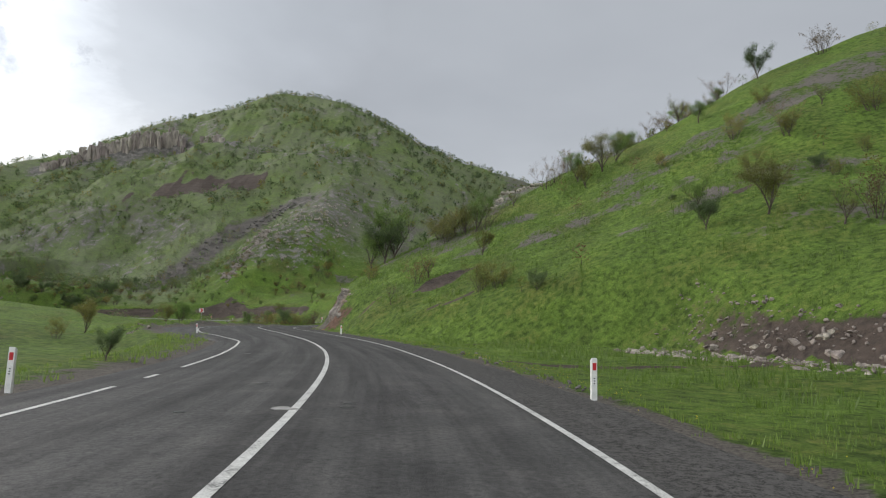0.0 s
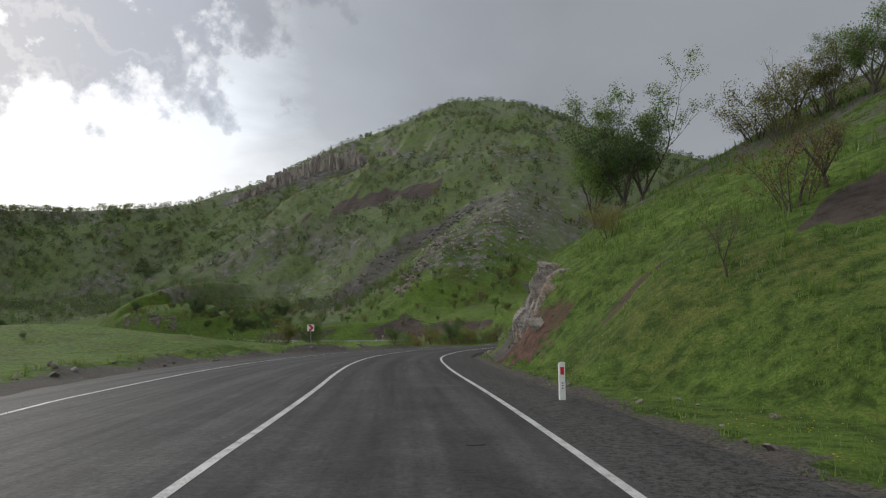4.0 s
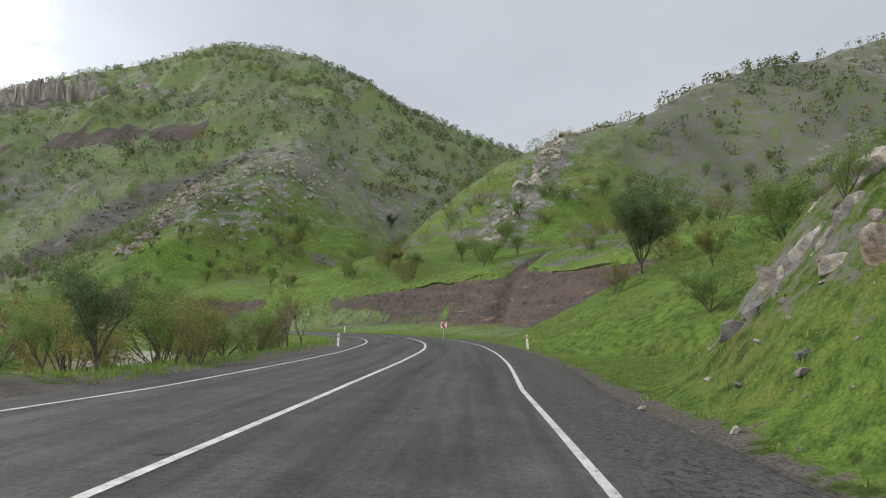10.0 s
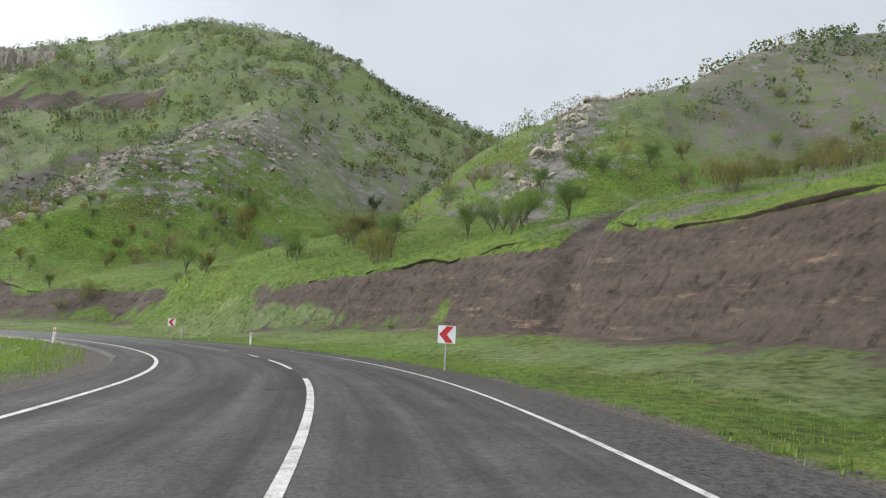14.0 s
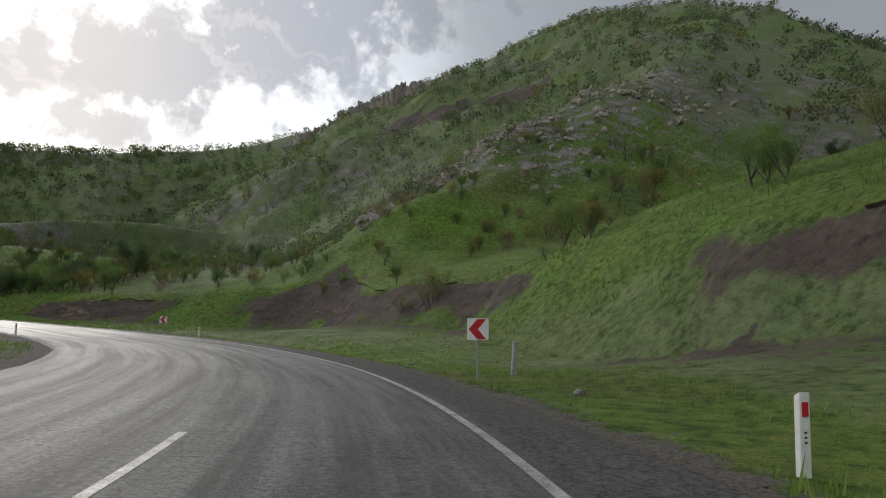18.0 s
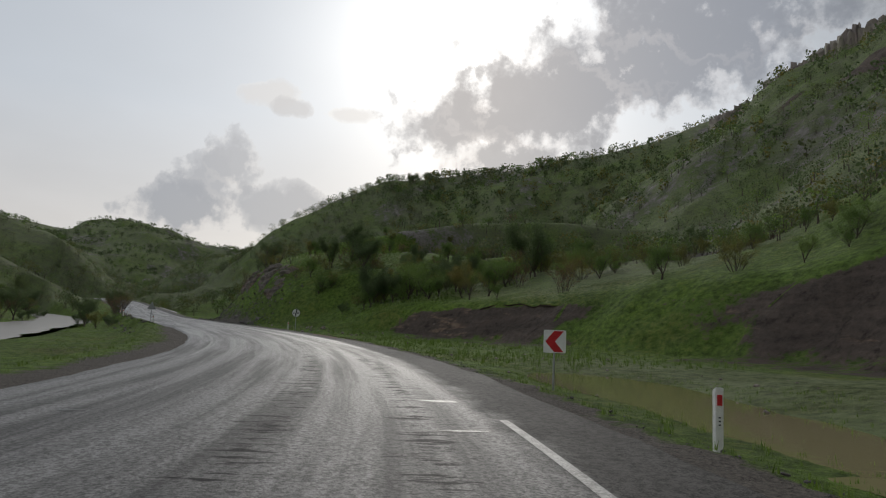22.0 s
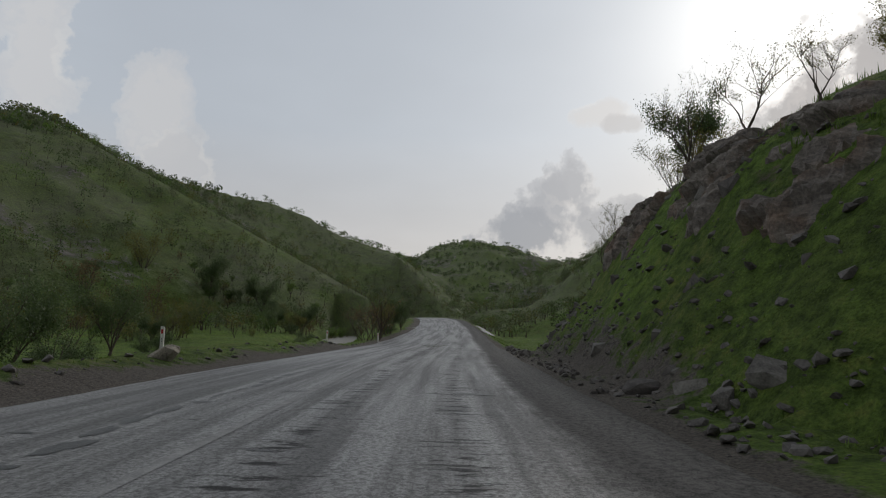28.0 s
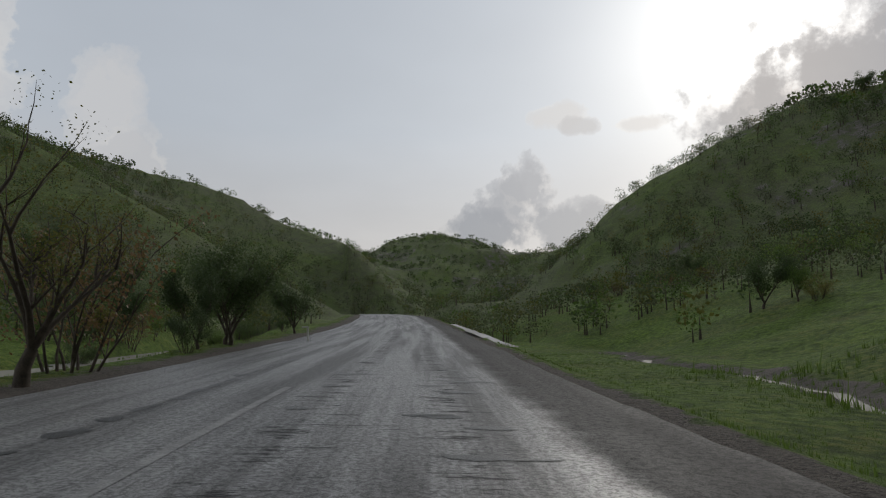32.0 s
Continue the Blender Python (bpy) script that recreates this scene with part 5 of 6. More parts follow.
def strung(line, step, wide, seed):
    """Places along a crest line."""
    r, xs, ys = np.random.RandomState(seed), [], []
    for p, q in zip(line, line[1:]):
        n = int(math.hypot(q[0] - p[0], q[1] - p[1]) / step)
        t = r.uniform(0, 1, n)
        xs += list(p[0] + t * (q[0] - p[0]) + r.normal(0, wide, n))
        ys += list(p[1] + t * (q[1] - p[1]) + r.normal(0, wide, n))
    return np.array(xs), np.array(ys)


far_shrubs("hill_shrubs", "grey-green oak scrub scattered over the mountain's slope", *strewn(16000, -430, 260, 262, 660, 3),
           lambda x, y, z, b, rock, s, u: (z > 8) & (b < .1) & (rock < .75) & (np.random.RandomState(1).uniform(-1.6, 1.6, len(x)) + fbm(x, y, 38, 3, 3) > -.1) & ((u > 60) | (s > 470)), 3.1, 3,
           [LEAF_DARK, LEAF_DARK, LEAF_SHRUB, LEAF_DARK, LEAF_OLIVE], .15)
far_shrubs("hill_shrubs", "dark oak wood covering the shaded valley slopes", *strewn(10500, -1100, -150, -60, 420, 4),
           lambda x, y, z, b, rock, s, u: (b < .1) & ((y < 300) | (x < -330)) & clumpy(x, y, 30, 4, -.35) & ((u < -26) | ((u > 40) & (s > 285)) | (s > 480)) & (z > 1) & (abs(u) > 90), 3.4, 4,
           [LEAF_SHRUB, LEAF_DARK, LEAF_DARK, LEAF_FRESH], .42)
far_shrubs("hill_shrubs", "dense dark oak wood on the slopes above the valley road", *strewn(13000, -520, -90, -60, 430, 34),
           lambda x, y, z, b, rock, s, u: (b < .1) & ((y < 300) | (x < -330)) & (clumpy(x, y, 34, 34, -.35) | ((u > 0) & clumpy(x, y, 34, 34, -.85))) & ((u < -150) | ((u > 48) & (s > 265)) | ((s > 425) & (abs(u) > 13))) & (z > .5), 3.0, 34,
           [LEAF_SHRUB, LEAF_DARK, LEAF_FRESH, LEAF_SHRUB, LEAF_OLIVE], .3, 24)
far_shrubs("hill_shrubs", "oak wood on the slope above the dark bank", *strewn(2600, -330, -92, 246, 420, 14),
           lambda x, y, z, b, rock, s, u: (b < .1) & clumpy(x, y, 26, 15, -.4) & (u > 45), 2.6, 15, [LEAF_SHRUB, LEAF_DARK, LEAF_FRESH], .3, 90)
far_shrubs("hill_shrubs", "young oak wood on the far bank of the stream", *strewn(5200, -420, -60, 40, 215, 24),
           lambda x, y, z, b, rock, s, u: clumpy(x, y, 24, 25, .72) & (u < -40) & (u > -125) & (s > 215), 2.8, 25, [LEAF_SHRUB, LEAF_DARK, LEAF_OLIVE], .3, 52)
for n, (line, step, tall) in enumerate(((MOUNTAIN, 4.0, 2.6), (SOUTH_HILL, 2.2, 2.6), (FAR_HILL, 2.6, 3.2), (ROCKY_HILL, 11.0, 2.2))):
    far_shrubs("crest_shrubs", "row of small dark trees along the skyline of the hill", *strung(line, step, 4.0, 50 + n),
               lambda x, y, z, b, rock, s, u: abs(u) > 30, tall, 60 + n, [LEAF_DARK, LEAF_SHRUB], .28, 90)
far_shrubs("meadow_shrubs", "low scrub dotted over the green slopes above the road", *strewn(1500, -150, 110, 20, 300, 7),
           lambda x, y, z, b, rock, s, u: (b < .05) & (u > 16) & (s < 300) & (z > 3) & clumpy(x, y, 22, 7, .35), 1.1, 7, [LEAF_OLIVE, LEAF_SHRUB, LEAF_BROWN])

# ---- road furniture ----
def box(bm, x, y, z, sx, sy, sz, bevel=0.0):
    got = bmesh.ops.create_cube(bm, size=1)["verts"]
    bmesh.ops.scale(bm, vec=(sx, sy, sz), verts=got)
    bmesh.ops.translate(bm, vec=(x, y, z), verts=got)
    if bevel:
        edges = list({e for v in got for e in v.link_edges})
        bmesh.ops.bevel(bm, geom=edges, offset=bevel, segments=2, affect="EDGES", profile=.5)


def prism(points, y0, y1):
    """A flat shape in the x-z plane, as thick as y0 to y1."""
    bm = bmesh.new()
    front = [bm.verts.new((x, y0, z)) for x, z in points]
    back = [bm.verts.new((x, y1, z)) for x, z in points]
    bm.faces.new(front)
    bm.faces.new(back[::-1])
    n = len(points)
    for i in range(n):
        bm.faces.new((front[(i + 1) % n], front[i], back[i], back[(i + 1) % n]))
    bmesh.ops.recalc_face_normals(bm, faces=bm.faces)
    return bm


def pole(radius, z0, z1, sides=12):
    bm = bmesh.new()
    bmesh.ops.create_cone(bm, cap_ends=True, segments=sides, radius1=radius, radius2=radius, depth=z1 - z0)
    bmesh.ops.translate(bm, vec=(0, 0, (z0 + z1) / 2), verts=bm.verts)
    return bm


def rounded(w, h, r, cx=0.0, cz=0.0):
    pts = []
    for sx, sz, a0 in ((1, 1, 0), (-1, 1, 90), (-1, -1, 180), (1, -1, 270)):
        for k in range(4):
            a = radians(a0 + 30 * k)
            pts.append((cx + sx * (w / 2 - r) + r * math.cos(a), cz + sz * (h / 2 - r) + r * math.sin(a)))
    return pts


def make_post():
    top = new("delineator_post")
    bm = bmesh.new()
    box(bm, 0, 0, .40, .125, .09, .96, .012)
    for v in bm.verts:
        if v.co.z > .8:
            v.co.z -= .05 * (v.co.y + .045) / .09
    part("body", bm, WHITE, top)
    bm = bmesh.new()
    box(bm, 0, -.048, .70, .075, .012, .15, .004)
    part("reflector", bm, SIGN_RED, top, "red reflector set in the front of the post")
    bm = bmesh.new()
    box(bm, 0, .048, .70, .075, .012, .15, .004)
    part("reflector", bm, SIGN_WHITE, top)
    for k in range(3):
        bm = bmesh.new()
        box(bm, 0, -.0465, .46 - .05 * k, .03, .006, .02)
        part("marking", bm, BLACK, top)
    return tagged(top, "white plastic delineator post with a red reflector beside the road", "road post", "delineator posts along the road")


def facing(x, y, bearing, lean=0.0, turn=0.0):
    """Stands a thing whose front looks to -y so that it faces traffic that goes along the bearing."""
    return Matrix.Translation((x, y, ground(x, y))) @ Matrix.Rotation(radians(bearing + turn), 4, "Z") @ Matrix.Rotation(radians(lean), 4, "Y")


post = make_post()
right_posts = [(3.1, 13.7, 6, 0), (-8.8, 56.7, 20, 1), (-18.8, 103.6, 0, -1), (-14.3, 146.7, -3, -4), (-29.6, 195.8, 40, 0), (-71.3, 222.7, 70, 1), (-135.3, 230.4, 88, 1)]
left_posts = [(-8.4, 12.9, 6, 2), (-20.0, 53.6, 20, -2), (-25.6, 145.4, -3, 1), (-38.4, 186.7, 30, 2), (-75.9, 211.7, 72, -1), (-136.7, 217.2, 91, 1), (-164.7, 214.2, 93, 0),
              (-190.6, 213.5, 92, 1), (-206.5, 214.6, 92, -3)]
for n, (x, y, b, lean) in enumerate(right_posts + left_posts):
    m = facing(x, y, b, lean)
    if n:
        copy_thing(post, m)
    else:
        post.matrix_basis = m


def make_chevron(points_left):
    top = new("chevron_sign")
    part("pole", pole(.03, -.3, 1.62), STEEL, top)
    bm = prism(rounded(.62, .62, .035, 0, 1.36), -.052, -.036)
    part("panel", bm, SIGN_WHITE, top, "white square sign panel")
    d = -1 if points_left else 1
    arrow = [(d * .27, 0), (0.02 * d, .285), (-.24 * d, .285), (.0 * d, 0), (-.24 * d, -.285), (.02 * d, -.285)]
    bm = prism([(x, z + 1.36) for x, z in arrow], -.058, -.053)
    part("arrow", bm, SIGN_RED, top, "red chevron arrow on the panel")
    for z in (1.2, 1.52):
        bm = bmesh.new()
        box(bm, 0, -.02, z, .3, .03, .04, .004)
        part("bracket", bm, STEEL, top)
    return tagged(top, "square white sign with a red chevron, on a thin steel pole", "road sign", "chevron signs round the bend")


sign = make_chevron(True)
sign.matrix_basis = facing(-17.9, 171.6, 3, 1)
for x, y, b, lean in ((-37.9, 204.6, 40, -1), (-79.6, 225.7, 68, 1)):
    copy_thing(sign, facing(x, y, b, lean))
sign = make_chevron(False)
sign.matrix_basis = facing(-36.2, 98.4, 24, -1)


def make_round_sign():
    top = new("end_of_no_overtaking_sign")
    part("pole", pole(.032, -.3, 1.9), STEEL, top)
    circle = lambda r, n=40: [(r * math.cos(2 * math.pi * k / n), 1.75 + r * math.sin(2 * math.pi * k / n)) for k in range(n)]
    part("rim", prism(circle(.425), -.05, -.036), BLACK, top)
    part("panel", prism(circle(.405), -.055, -.0505), SIGN_WHITE, top)
    c, s_ = math.cos(radians(80)), math.sin(radians(80))
    bar = [(a * c - b * s_, 1.75 + a * s_ + b * c) for a, b in ((-.39, -.055), (.39, -.055), (.39, .055), (-.39, .055))]
    part("bar", prism(bar, -.060, -.0555), BLACK, top, "black slanting bar across the sign")
    for cx in (-.2, .2):
        car = [(-.12, -.06), (-.12, .0), (-.08, .01), (-.06, .075), (.06, .075), (.08, .01), (.12, .0), (.12, -.06), (.085, -.06), (.085, -.09), (.055, -.09),
               (.055, -.06), (-.055, -.06), (-.055, -.09), (-.085, -.09), (-.085, -.06)]
        part("car_symbol", prism([(cx + x, 1.75 + z) for x, z in car], -.060, -.0555), BLACK, top, "black car symbol")
        window = [(-.05, .02), (-.04, .06), (.04, .06), (.05, .02)]
        part("window_symbol", prism([(cx + x, 1.75 + z) for x, z in window], -.063, -.0605), SIGN_WHITE, top)
    return tagged(top, "round white sign with two black cars and a bar", "road sign")


make_round_sign().matrix_basis = facing(-133.6, 230.8, 86, 0)


def make_triangle_back():
    top = new("warning_sign")
    part("pole", pole(.032, -.3, 1.95), STEEL, top)
    tri = [(-.45, 1.35), (.45, 1.35), (0, 2.13)]
    part("panel", prism(tri, .036, .05), STEEL, top, "grey back of the triangular panel")
    part("face", prism([(x * .93, 1.61 + (z - 1.61) * .93) for x, z in tri], .0505, .054), SIGN_WHITE, top)
    bm = bmesh.new()
    box(bm, 0, .02, 1.6, .3, .03, .04, .004)
    part("bracket", bm, STEEL, top)
    return tagged(top, "triangular warning sign seen from its grey back", "road sign")


make_triangle_back().matrix_basis = facing(-139.1, 217.0, 92, 2)
bm = bmesh.new()
box(bm, 0, 0, .42, .15, .15, 1.15, .02)
stub = tagged(part("concrete_post", bm, CONCRETE), "short grey weathered concrete post in the grass", "post")
stub.matrix_basis = facing(-37.5, 206.2, 40, 3)
tee = new("bent_marker_post")
bm = bmesh.new()
box(bm, 0, 0, .40, .08, .05, .98, .01)
part("post", bm, WHITE, tee)
bm = bmesh.new()
box(bm, -.12, 0, .90, .36, .03, .07, .008)
part("crossbar", bm, WHITE, tee)
tagged(tee, "white marker post with a bent top piece", "road post").matrix_basis = facing(-234.5, 215.0, 92, -3)

# ---- stones and rock ----
def rock_mesh(name, seed, mat, flat=.7, cuts=1):
    """An angular boulder about one metre across."""
    r = random.Random(seed)
    bm = bmesh.new()
    for _ in range(16 + 10 * cuts if cuts != 3 else 15):
        p = Vector((r.uniform(-1, 1), r.uniform(-1, 1), r.uniform(-1, 1)))
        p /= max(.75, p.length) if cuts != 3 else max(abs(p.x), abs(p.y), abs(p.z)) * r.uniform(1, 1.25)
        bm.verts.new((p.x * .5, p.y * .42, p.z * .5 * flat))
    hull = bmesh.ops.convex_hull(bm, input=bm.verts)
    inner = [e for e in {*hull["geom_interior"], *hull["geom_unused"]} if isinstance(e, bmesh.types.BMVert)]
    bmesh.ops.delete(bm, geom=inner, context="VERTS")
    me = bpy.data.meshes.new(name)
    bm.to_mesh(me)
    bm.free()
    me.materials.append(mat)
    return me


PALE = [rock_mesh("boulder", 70 + k, ROCK, .6 + .1 * (k % 4), 1) for k in range(6)]
SLATE = [rock_mesh("boulder", 90 + k, ROCK_DARK, .5 + .1 * (k % 4), 1) for k in range(6)]
BLOCKS = [rock_mesh("boulder", 170 + k, ROCK, .7 + .1 * (k % 4), 3) for k in range(6)]
SLABS = [rock_mesh("boulder", 180 + k, ROCK_DARK, .7 + .1 * (k % 4), 3) for k in range(6)]
CLOD = [rock_mesh("boulder", 110 + k, RED_EARTH, .6, 1) for k in range(3)]


def lay(me, name, x, y, size, sink=.25, parent=None, tilt=.5, z=None):
    ob = new(name, me)
    z = ground(x, y) if z is None else z
    ob.parent = parent
    ob.matrix_basis = Matrix.LocRotScale((x, y, z + size * (.28 - sink)), Euler((rng.uniform(-tilt, tilt), rng.uniform(-tilt, tilt), rng.uniform(0, 6.28))),
                                         (size * rng.uniform(.8, 1.5), size * rng.uniform(.7, 1.2), size * rng.uniform(.7, 1.2)))
    return ob


def outcrop(label, s0, s1, u0, u1, count, small, large, meshes, seed, rise=0.0, sink=.42, tilt=.6):
    """A rock face: blocks of stone set close together in the bank."""
    r = random.Random(seed)
    x, y, z = on_road((s0 + s1) / 2, (u0 + u1) / 2)
    top = new("rock_outcrop")
    for _ in range(count):
        s, t = r.uniform(s0, s1), r.random()
        edge = 1 - abs((s - s0) / (s1 - s0) * 2 - 1) ** 3
        u = u0 + t * (u1 - u0) * (.35 + .65 * edge)
        px, py, _ = on_road(s, u + rise * (s - s0) / (s1 - s0))
        lay(r.choice(meshes), "rock", float(px), float(py), small + (large - small) * r.random() ** 1.6, sink, top, tilt)
    return tagged(top, label, "rock")


def worley(a, b, seed):
    """Nearest and second nearest cell of a jittered grid: distances, the cell's own number and the way to its middle."""
    ia, ib = np.floor(a), np.floor(b)
    d1, d2 = np.full(a.shape, 9.), np.full(a.shape, 9.)
    own, wa, wb = np.zeros(a.shape), np.zeros(a.shape), np.zeros(a.shape)
    for i in (-1, 0, 1):
        for j in (-1, 0, 1):
            ca, cb = ia + i + .5 + .42 * hash2(ia + i, ib + j, seed), ib + j + .5 + .42 * hash2(ia + i, ib + j, seed + 7)
            d = np.hypot(a - ca, b - cb)
            near_one = d < d1
            d2 = np.where(near_one, d1, np.minimum(d2, d))
            own = np.where(near_one, hash2(ia + i, ib + j, seed + 13), own)
            wa, wb = np.where(near_one, a - ca, wa), np.where(near_one, b - cb, wb)
            d1 = np.minimum(d1, d)
    return d1, d2, own, wa, wb


def rock_face(label, s0, s1, u0, u1, proud, seed, mat, step=.11):
    """A jointed face of bedrock standing out of the bank: blocks of several sizes, parted by cracks."""
    ss, uu = np.arange(s0, s1, step), np.arange(u0, u1, step * .8)
    S_, U_ = np.meshgrid(ss, uu)
    x, y, _ = on_road(S_, U_)
    z = terrain(x, y)[0]
    out = np.zeros(S_.shape)
    for size, amp, k in ((2.1, .36, 0), (.85, .34, 1), (.36, .17, 2)):
        d1, d2, own, wa, wb = worley(S_ / (size * 1.25) + .3 * noise2(S_, U_, seed), (U_ + .55 * S_) / size, seed + 20 * k)
        out = out + amp * (own + .9 * own * wa + .7 * hash2(np.floor(own * 999), np.floor(own * 77), 3) * wb) - amp * .55 * np.exp(-((d2 - d1) / .09) ** 2)
    edge = np.minimum(np.minimum(S_ - s0, s1 - S_) / 3.0, np.minimum(U_ - u0, u1 - U_) / 1.0)
    gaps = fbm(S_, U_, 5.0, 3, seed + 5)
    out = np.maximum(out + proud - 1.4 * (1 - ramp(edge + .5 * gaps, .1, .9)) - 1.1 * ramp(gaps, .05, .5), -.4)
    h = np.radians(table(S_, HEADINGS))
    co_ = np.stack([x - np.cos(h) * out * .62, y - np.sin(h) * out * .62, z + out * .5 - .1], -1).reshape(-1, 3)
    r_, c_ = S_.shape
    k = np.arange(r_ * c_).reshape(r_, c_)
    keep = (np.maximum(out[:-1, :-1], out[1:, 1:]) > -.39).ravel()
    f = np.stack([k[:-1, :-1], k[:-1, 1:], k[1:, 1:], k[1:, :-1]], -1).reshape(-1, 4)[keep]
    ob = from_arrays("rock_outcrop", co_.tolist(), f.tolist(), mat, False)
    return tagged(ob, label, "rock")


rock_face("pale jointed limestone face standing out of the green bank", 104.5, 127, 7.9, 11.9, .22, 3, LIMESTONE)
rock_face("small grey rock nose beside the road bend", 68.5, 79.5, 7.0, 10.6, .22, 8, LIMESTONE)
rock_face("dark wet rock ledges on the steep roadside slope", 327, 353, 9.6, 15.5, .08, 15, SLATE_ROCK, .14)
outcrop("broken blocks fallen from the limestone face", 102, 126, 7.4, 9.6, 60, .15, .6, BLOCKS + SLABS[:4], 1, 0, .5, .5)
outcrop("band of pale broken rock in the earth bank", 4, 36, 20.5, 24.5, 230, .25, .8, PALE, 3, -2.6)
outcrop("dark broken blocks lying below the rock ledges", 326, 354, 7.6, 14, 90, .2, .9, SLABS, 4, 0, .5, .5)


def loose(name, label, rows, meshes, seed, kind_of):
    """Many loose stones joined in one mesh."""
    r = random.Random(seed)
    verts, faces = [], []
    for s0, s1, u0, u1, count, small, large in rows:
        px = [(r.uniform(s0, s1), r.uniform(u0, u1)) for _ in range(count)]
        xs, ys, _ = on_road(np.array([p[0] for p in px]), np.array([p[1] for p in px]))
        zs = terrain(xs, ys)[0]
        for x, y, z in zip(xs, ys, zs):
            size = small + (large - small) * r.random() ** 3
            me = r.choice(meshes)
            m = Matrix.LocRotScale((x, y, z + size * .08), Euler((r.uniform(-.6, .6), r.uniform(-.6, .6), r.uniform(0, 6.28))), (size * r.uniform(.8, 1.4), size, size))
            k = len(verts)
            verts += [m @ v.co for v in me.vertices]
            faces += [tuple(k + i for i in p.vertices) for p in me.polygons]
    ob = from_arrays(name, [tuple(v) for v in verts], faces, meshes[0].materials[0], False)
    return tagged(ob, label, "stones", kind=kind_of)


PEBBLE = [rock_mesh("stone", 130 + k, ROCK, .6, 0) for k in range(4)]
CHIP = [rock_mesh("stone", 140 + k, ROCK_DARK, .55, 0) for k in range(4)]
loose("loose_stones", "pale loose stones lying along the roadside verge", [(88, 124, 5.7, 8.5, 260, .05, .32), (20, 60, 5.7, 8, 90, .04, .2), (60, 120, -13.5, -10.6, 160, .08, .5),
      (225, 300, 8, 18, 160, .06, .35), (290, 318, 6.2, 10, 120, .06, .4), (95, 122, 8, 13, 200, .08, .4), (2, 36, 19.8, 23.6, 1100, .1, .42)], PEBBLE, 5, "stuff")
loose("slate_scree", "dark grey slaty rubble spilling from the steep bank", [(98, 116, 6.6, 9.0, 700, .05, .24), (75, 92, 6.3, 9.2, 800, .04, .2), (322, 358, 5.9, 9.0, 900, .05, .34), (322, 356, 8.5, 14, 420, .08, .5),
      (14, 40, 5.7, 7.4, 260, .04, .16), (155, 300, 5.7, 6.9, 900, .03, .11), (352, 369, 5.8, 8.6, 260, .08, .6), (296, 372, -9.5, -6.2, 420, .06, .4)], CHIP, 6, "stuff")
for k, (s, u, size) in enumerate([(96, 6.6, .55), (99, 6.9, .4), (92.5, 6.3, .45), (362.5, 7.2, .9), (364, 7.8, 1.0), (360.5, 6.9, .7), (366, 7.2, .6), (336, -6.9, .9), (338, -7.4, .6),
                                  (29, 6.4, .3), (27, 6.8, .35), (205, 7.6, .3), (219, 9.0, .35), (303, 9.3, .7), (306, 8.6, .5), (330, 7.0, 1.0)]):
    px, py, _ = on_road(s, u)
    ob = lay((PALE if k % 3 else SLATE)[k % 6], "boulder", float(px), float(py), size, .2)
    tagged(ob, "weathered grey boulder lying on the roadside verge", "boulder", "boulders beside the road")

def cliff_band():
    """The pale cliff below the mountain's crest: tall blocks side by side."""
    r = random.Random(31)
    top = new("rock_cliff")
    line = [(-170, 488), (-221, 520), (-244, 488), (-275, 485), (-294, 470)]
    blocks = [rock_mesh("cliff_block", 150 + k, CLIFF, 1.0, 3) for k in range(5)]
    for n, (p, q) in enumerate(zip(line, line[1:])):
        for k in range(26):
            t = (k + r.uniform(-.4, .4)) / 26
            x, y = p[0] + t * (q[0] - p[0]) + r.uniform(-2, 2), p[1] + t * (q[1] - p[1]) + r.uniform(-3, 3)
            ob = new("rock", r.choice(blocks))
            ob.parent = top
            tall = r.uniform(17, 25) * (.72, .9, .75, .5)[n]
            ob.matrix_basis = Matrix.LocRotScale((x, y, ground(x, y) + tall * .05), Euler((r.uniform(-.1, .1), r.uniform(-.1, .1), r.uniform(0, 6.28))), (r.uniform(3, 7.5), r.uniform(3, 7), tall))
    return tagged(top, "pale weathered cliff band below the mountain's crest", "cliff")


cliff_band()


def crag(label, line, wide, count, small, large, meshes, seed):
    """A far rib of broken rock on a hillside, joined."""
    r = random.Random(seed)
    verts, faces = [], []
    for p, q in zip(line, line[1:]):
        for _ in range(count):
            t = r.random()
            x, y = p[0] + t * (q[0] - p[0]) + r.gauss(0, wide), p[1] + t * (q[1] - p[1]) + r.gauss(0, wide)
            size = small + (large - small) * r.random() ** 2
            m = Matrix.LocRotScale((x, y, ground(x, y) + size * .05), Euler((r.uniform(-.6, .6), r.uniform(-.6, .6), r.uniform(0, 6.28))), (size * r.uniform(.8, 1.7), size, size * r.uniform(.7, 1.3)))
            me, k = r.choice(meshes), len(verts)
            verts += [m @ v.co for v in me.vertices]
            faces += [tuple(k + i for i in f.vertices) for f in me.polygons]
    return tagged(from_arrays("crag", [tuple(v) for v in verts], faces, meshes[0].materials[0], False), label, "rock", kind="stuff")


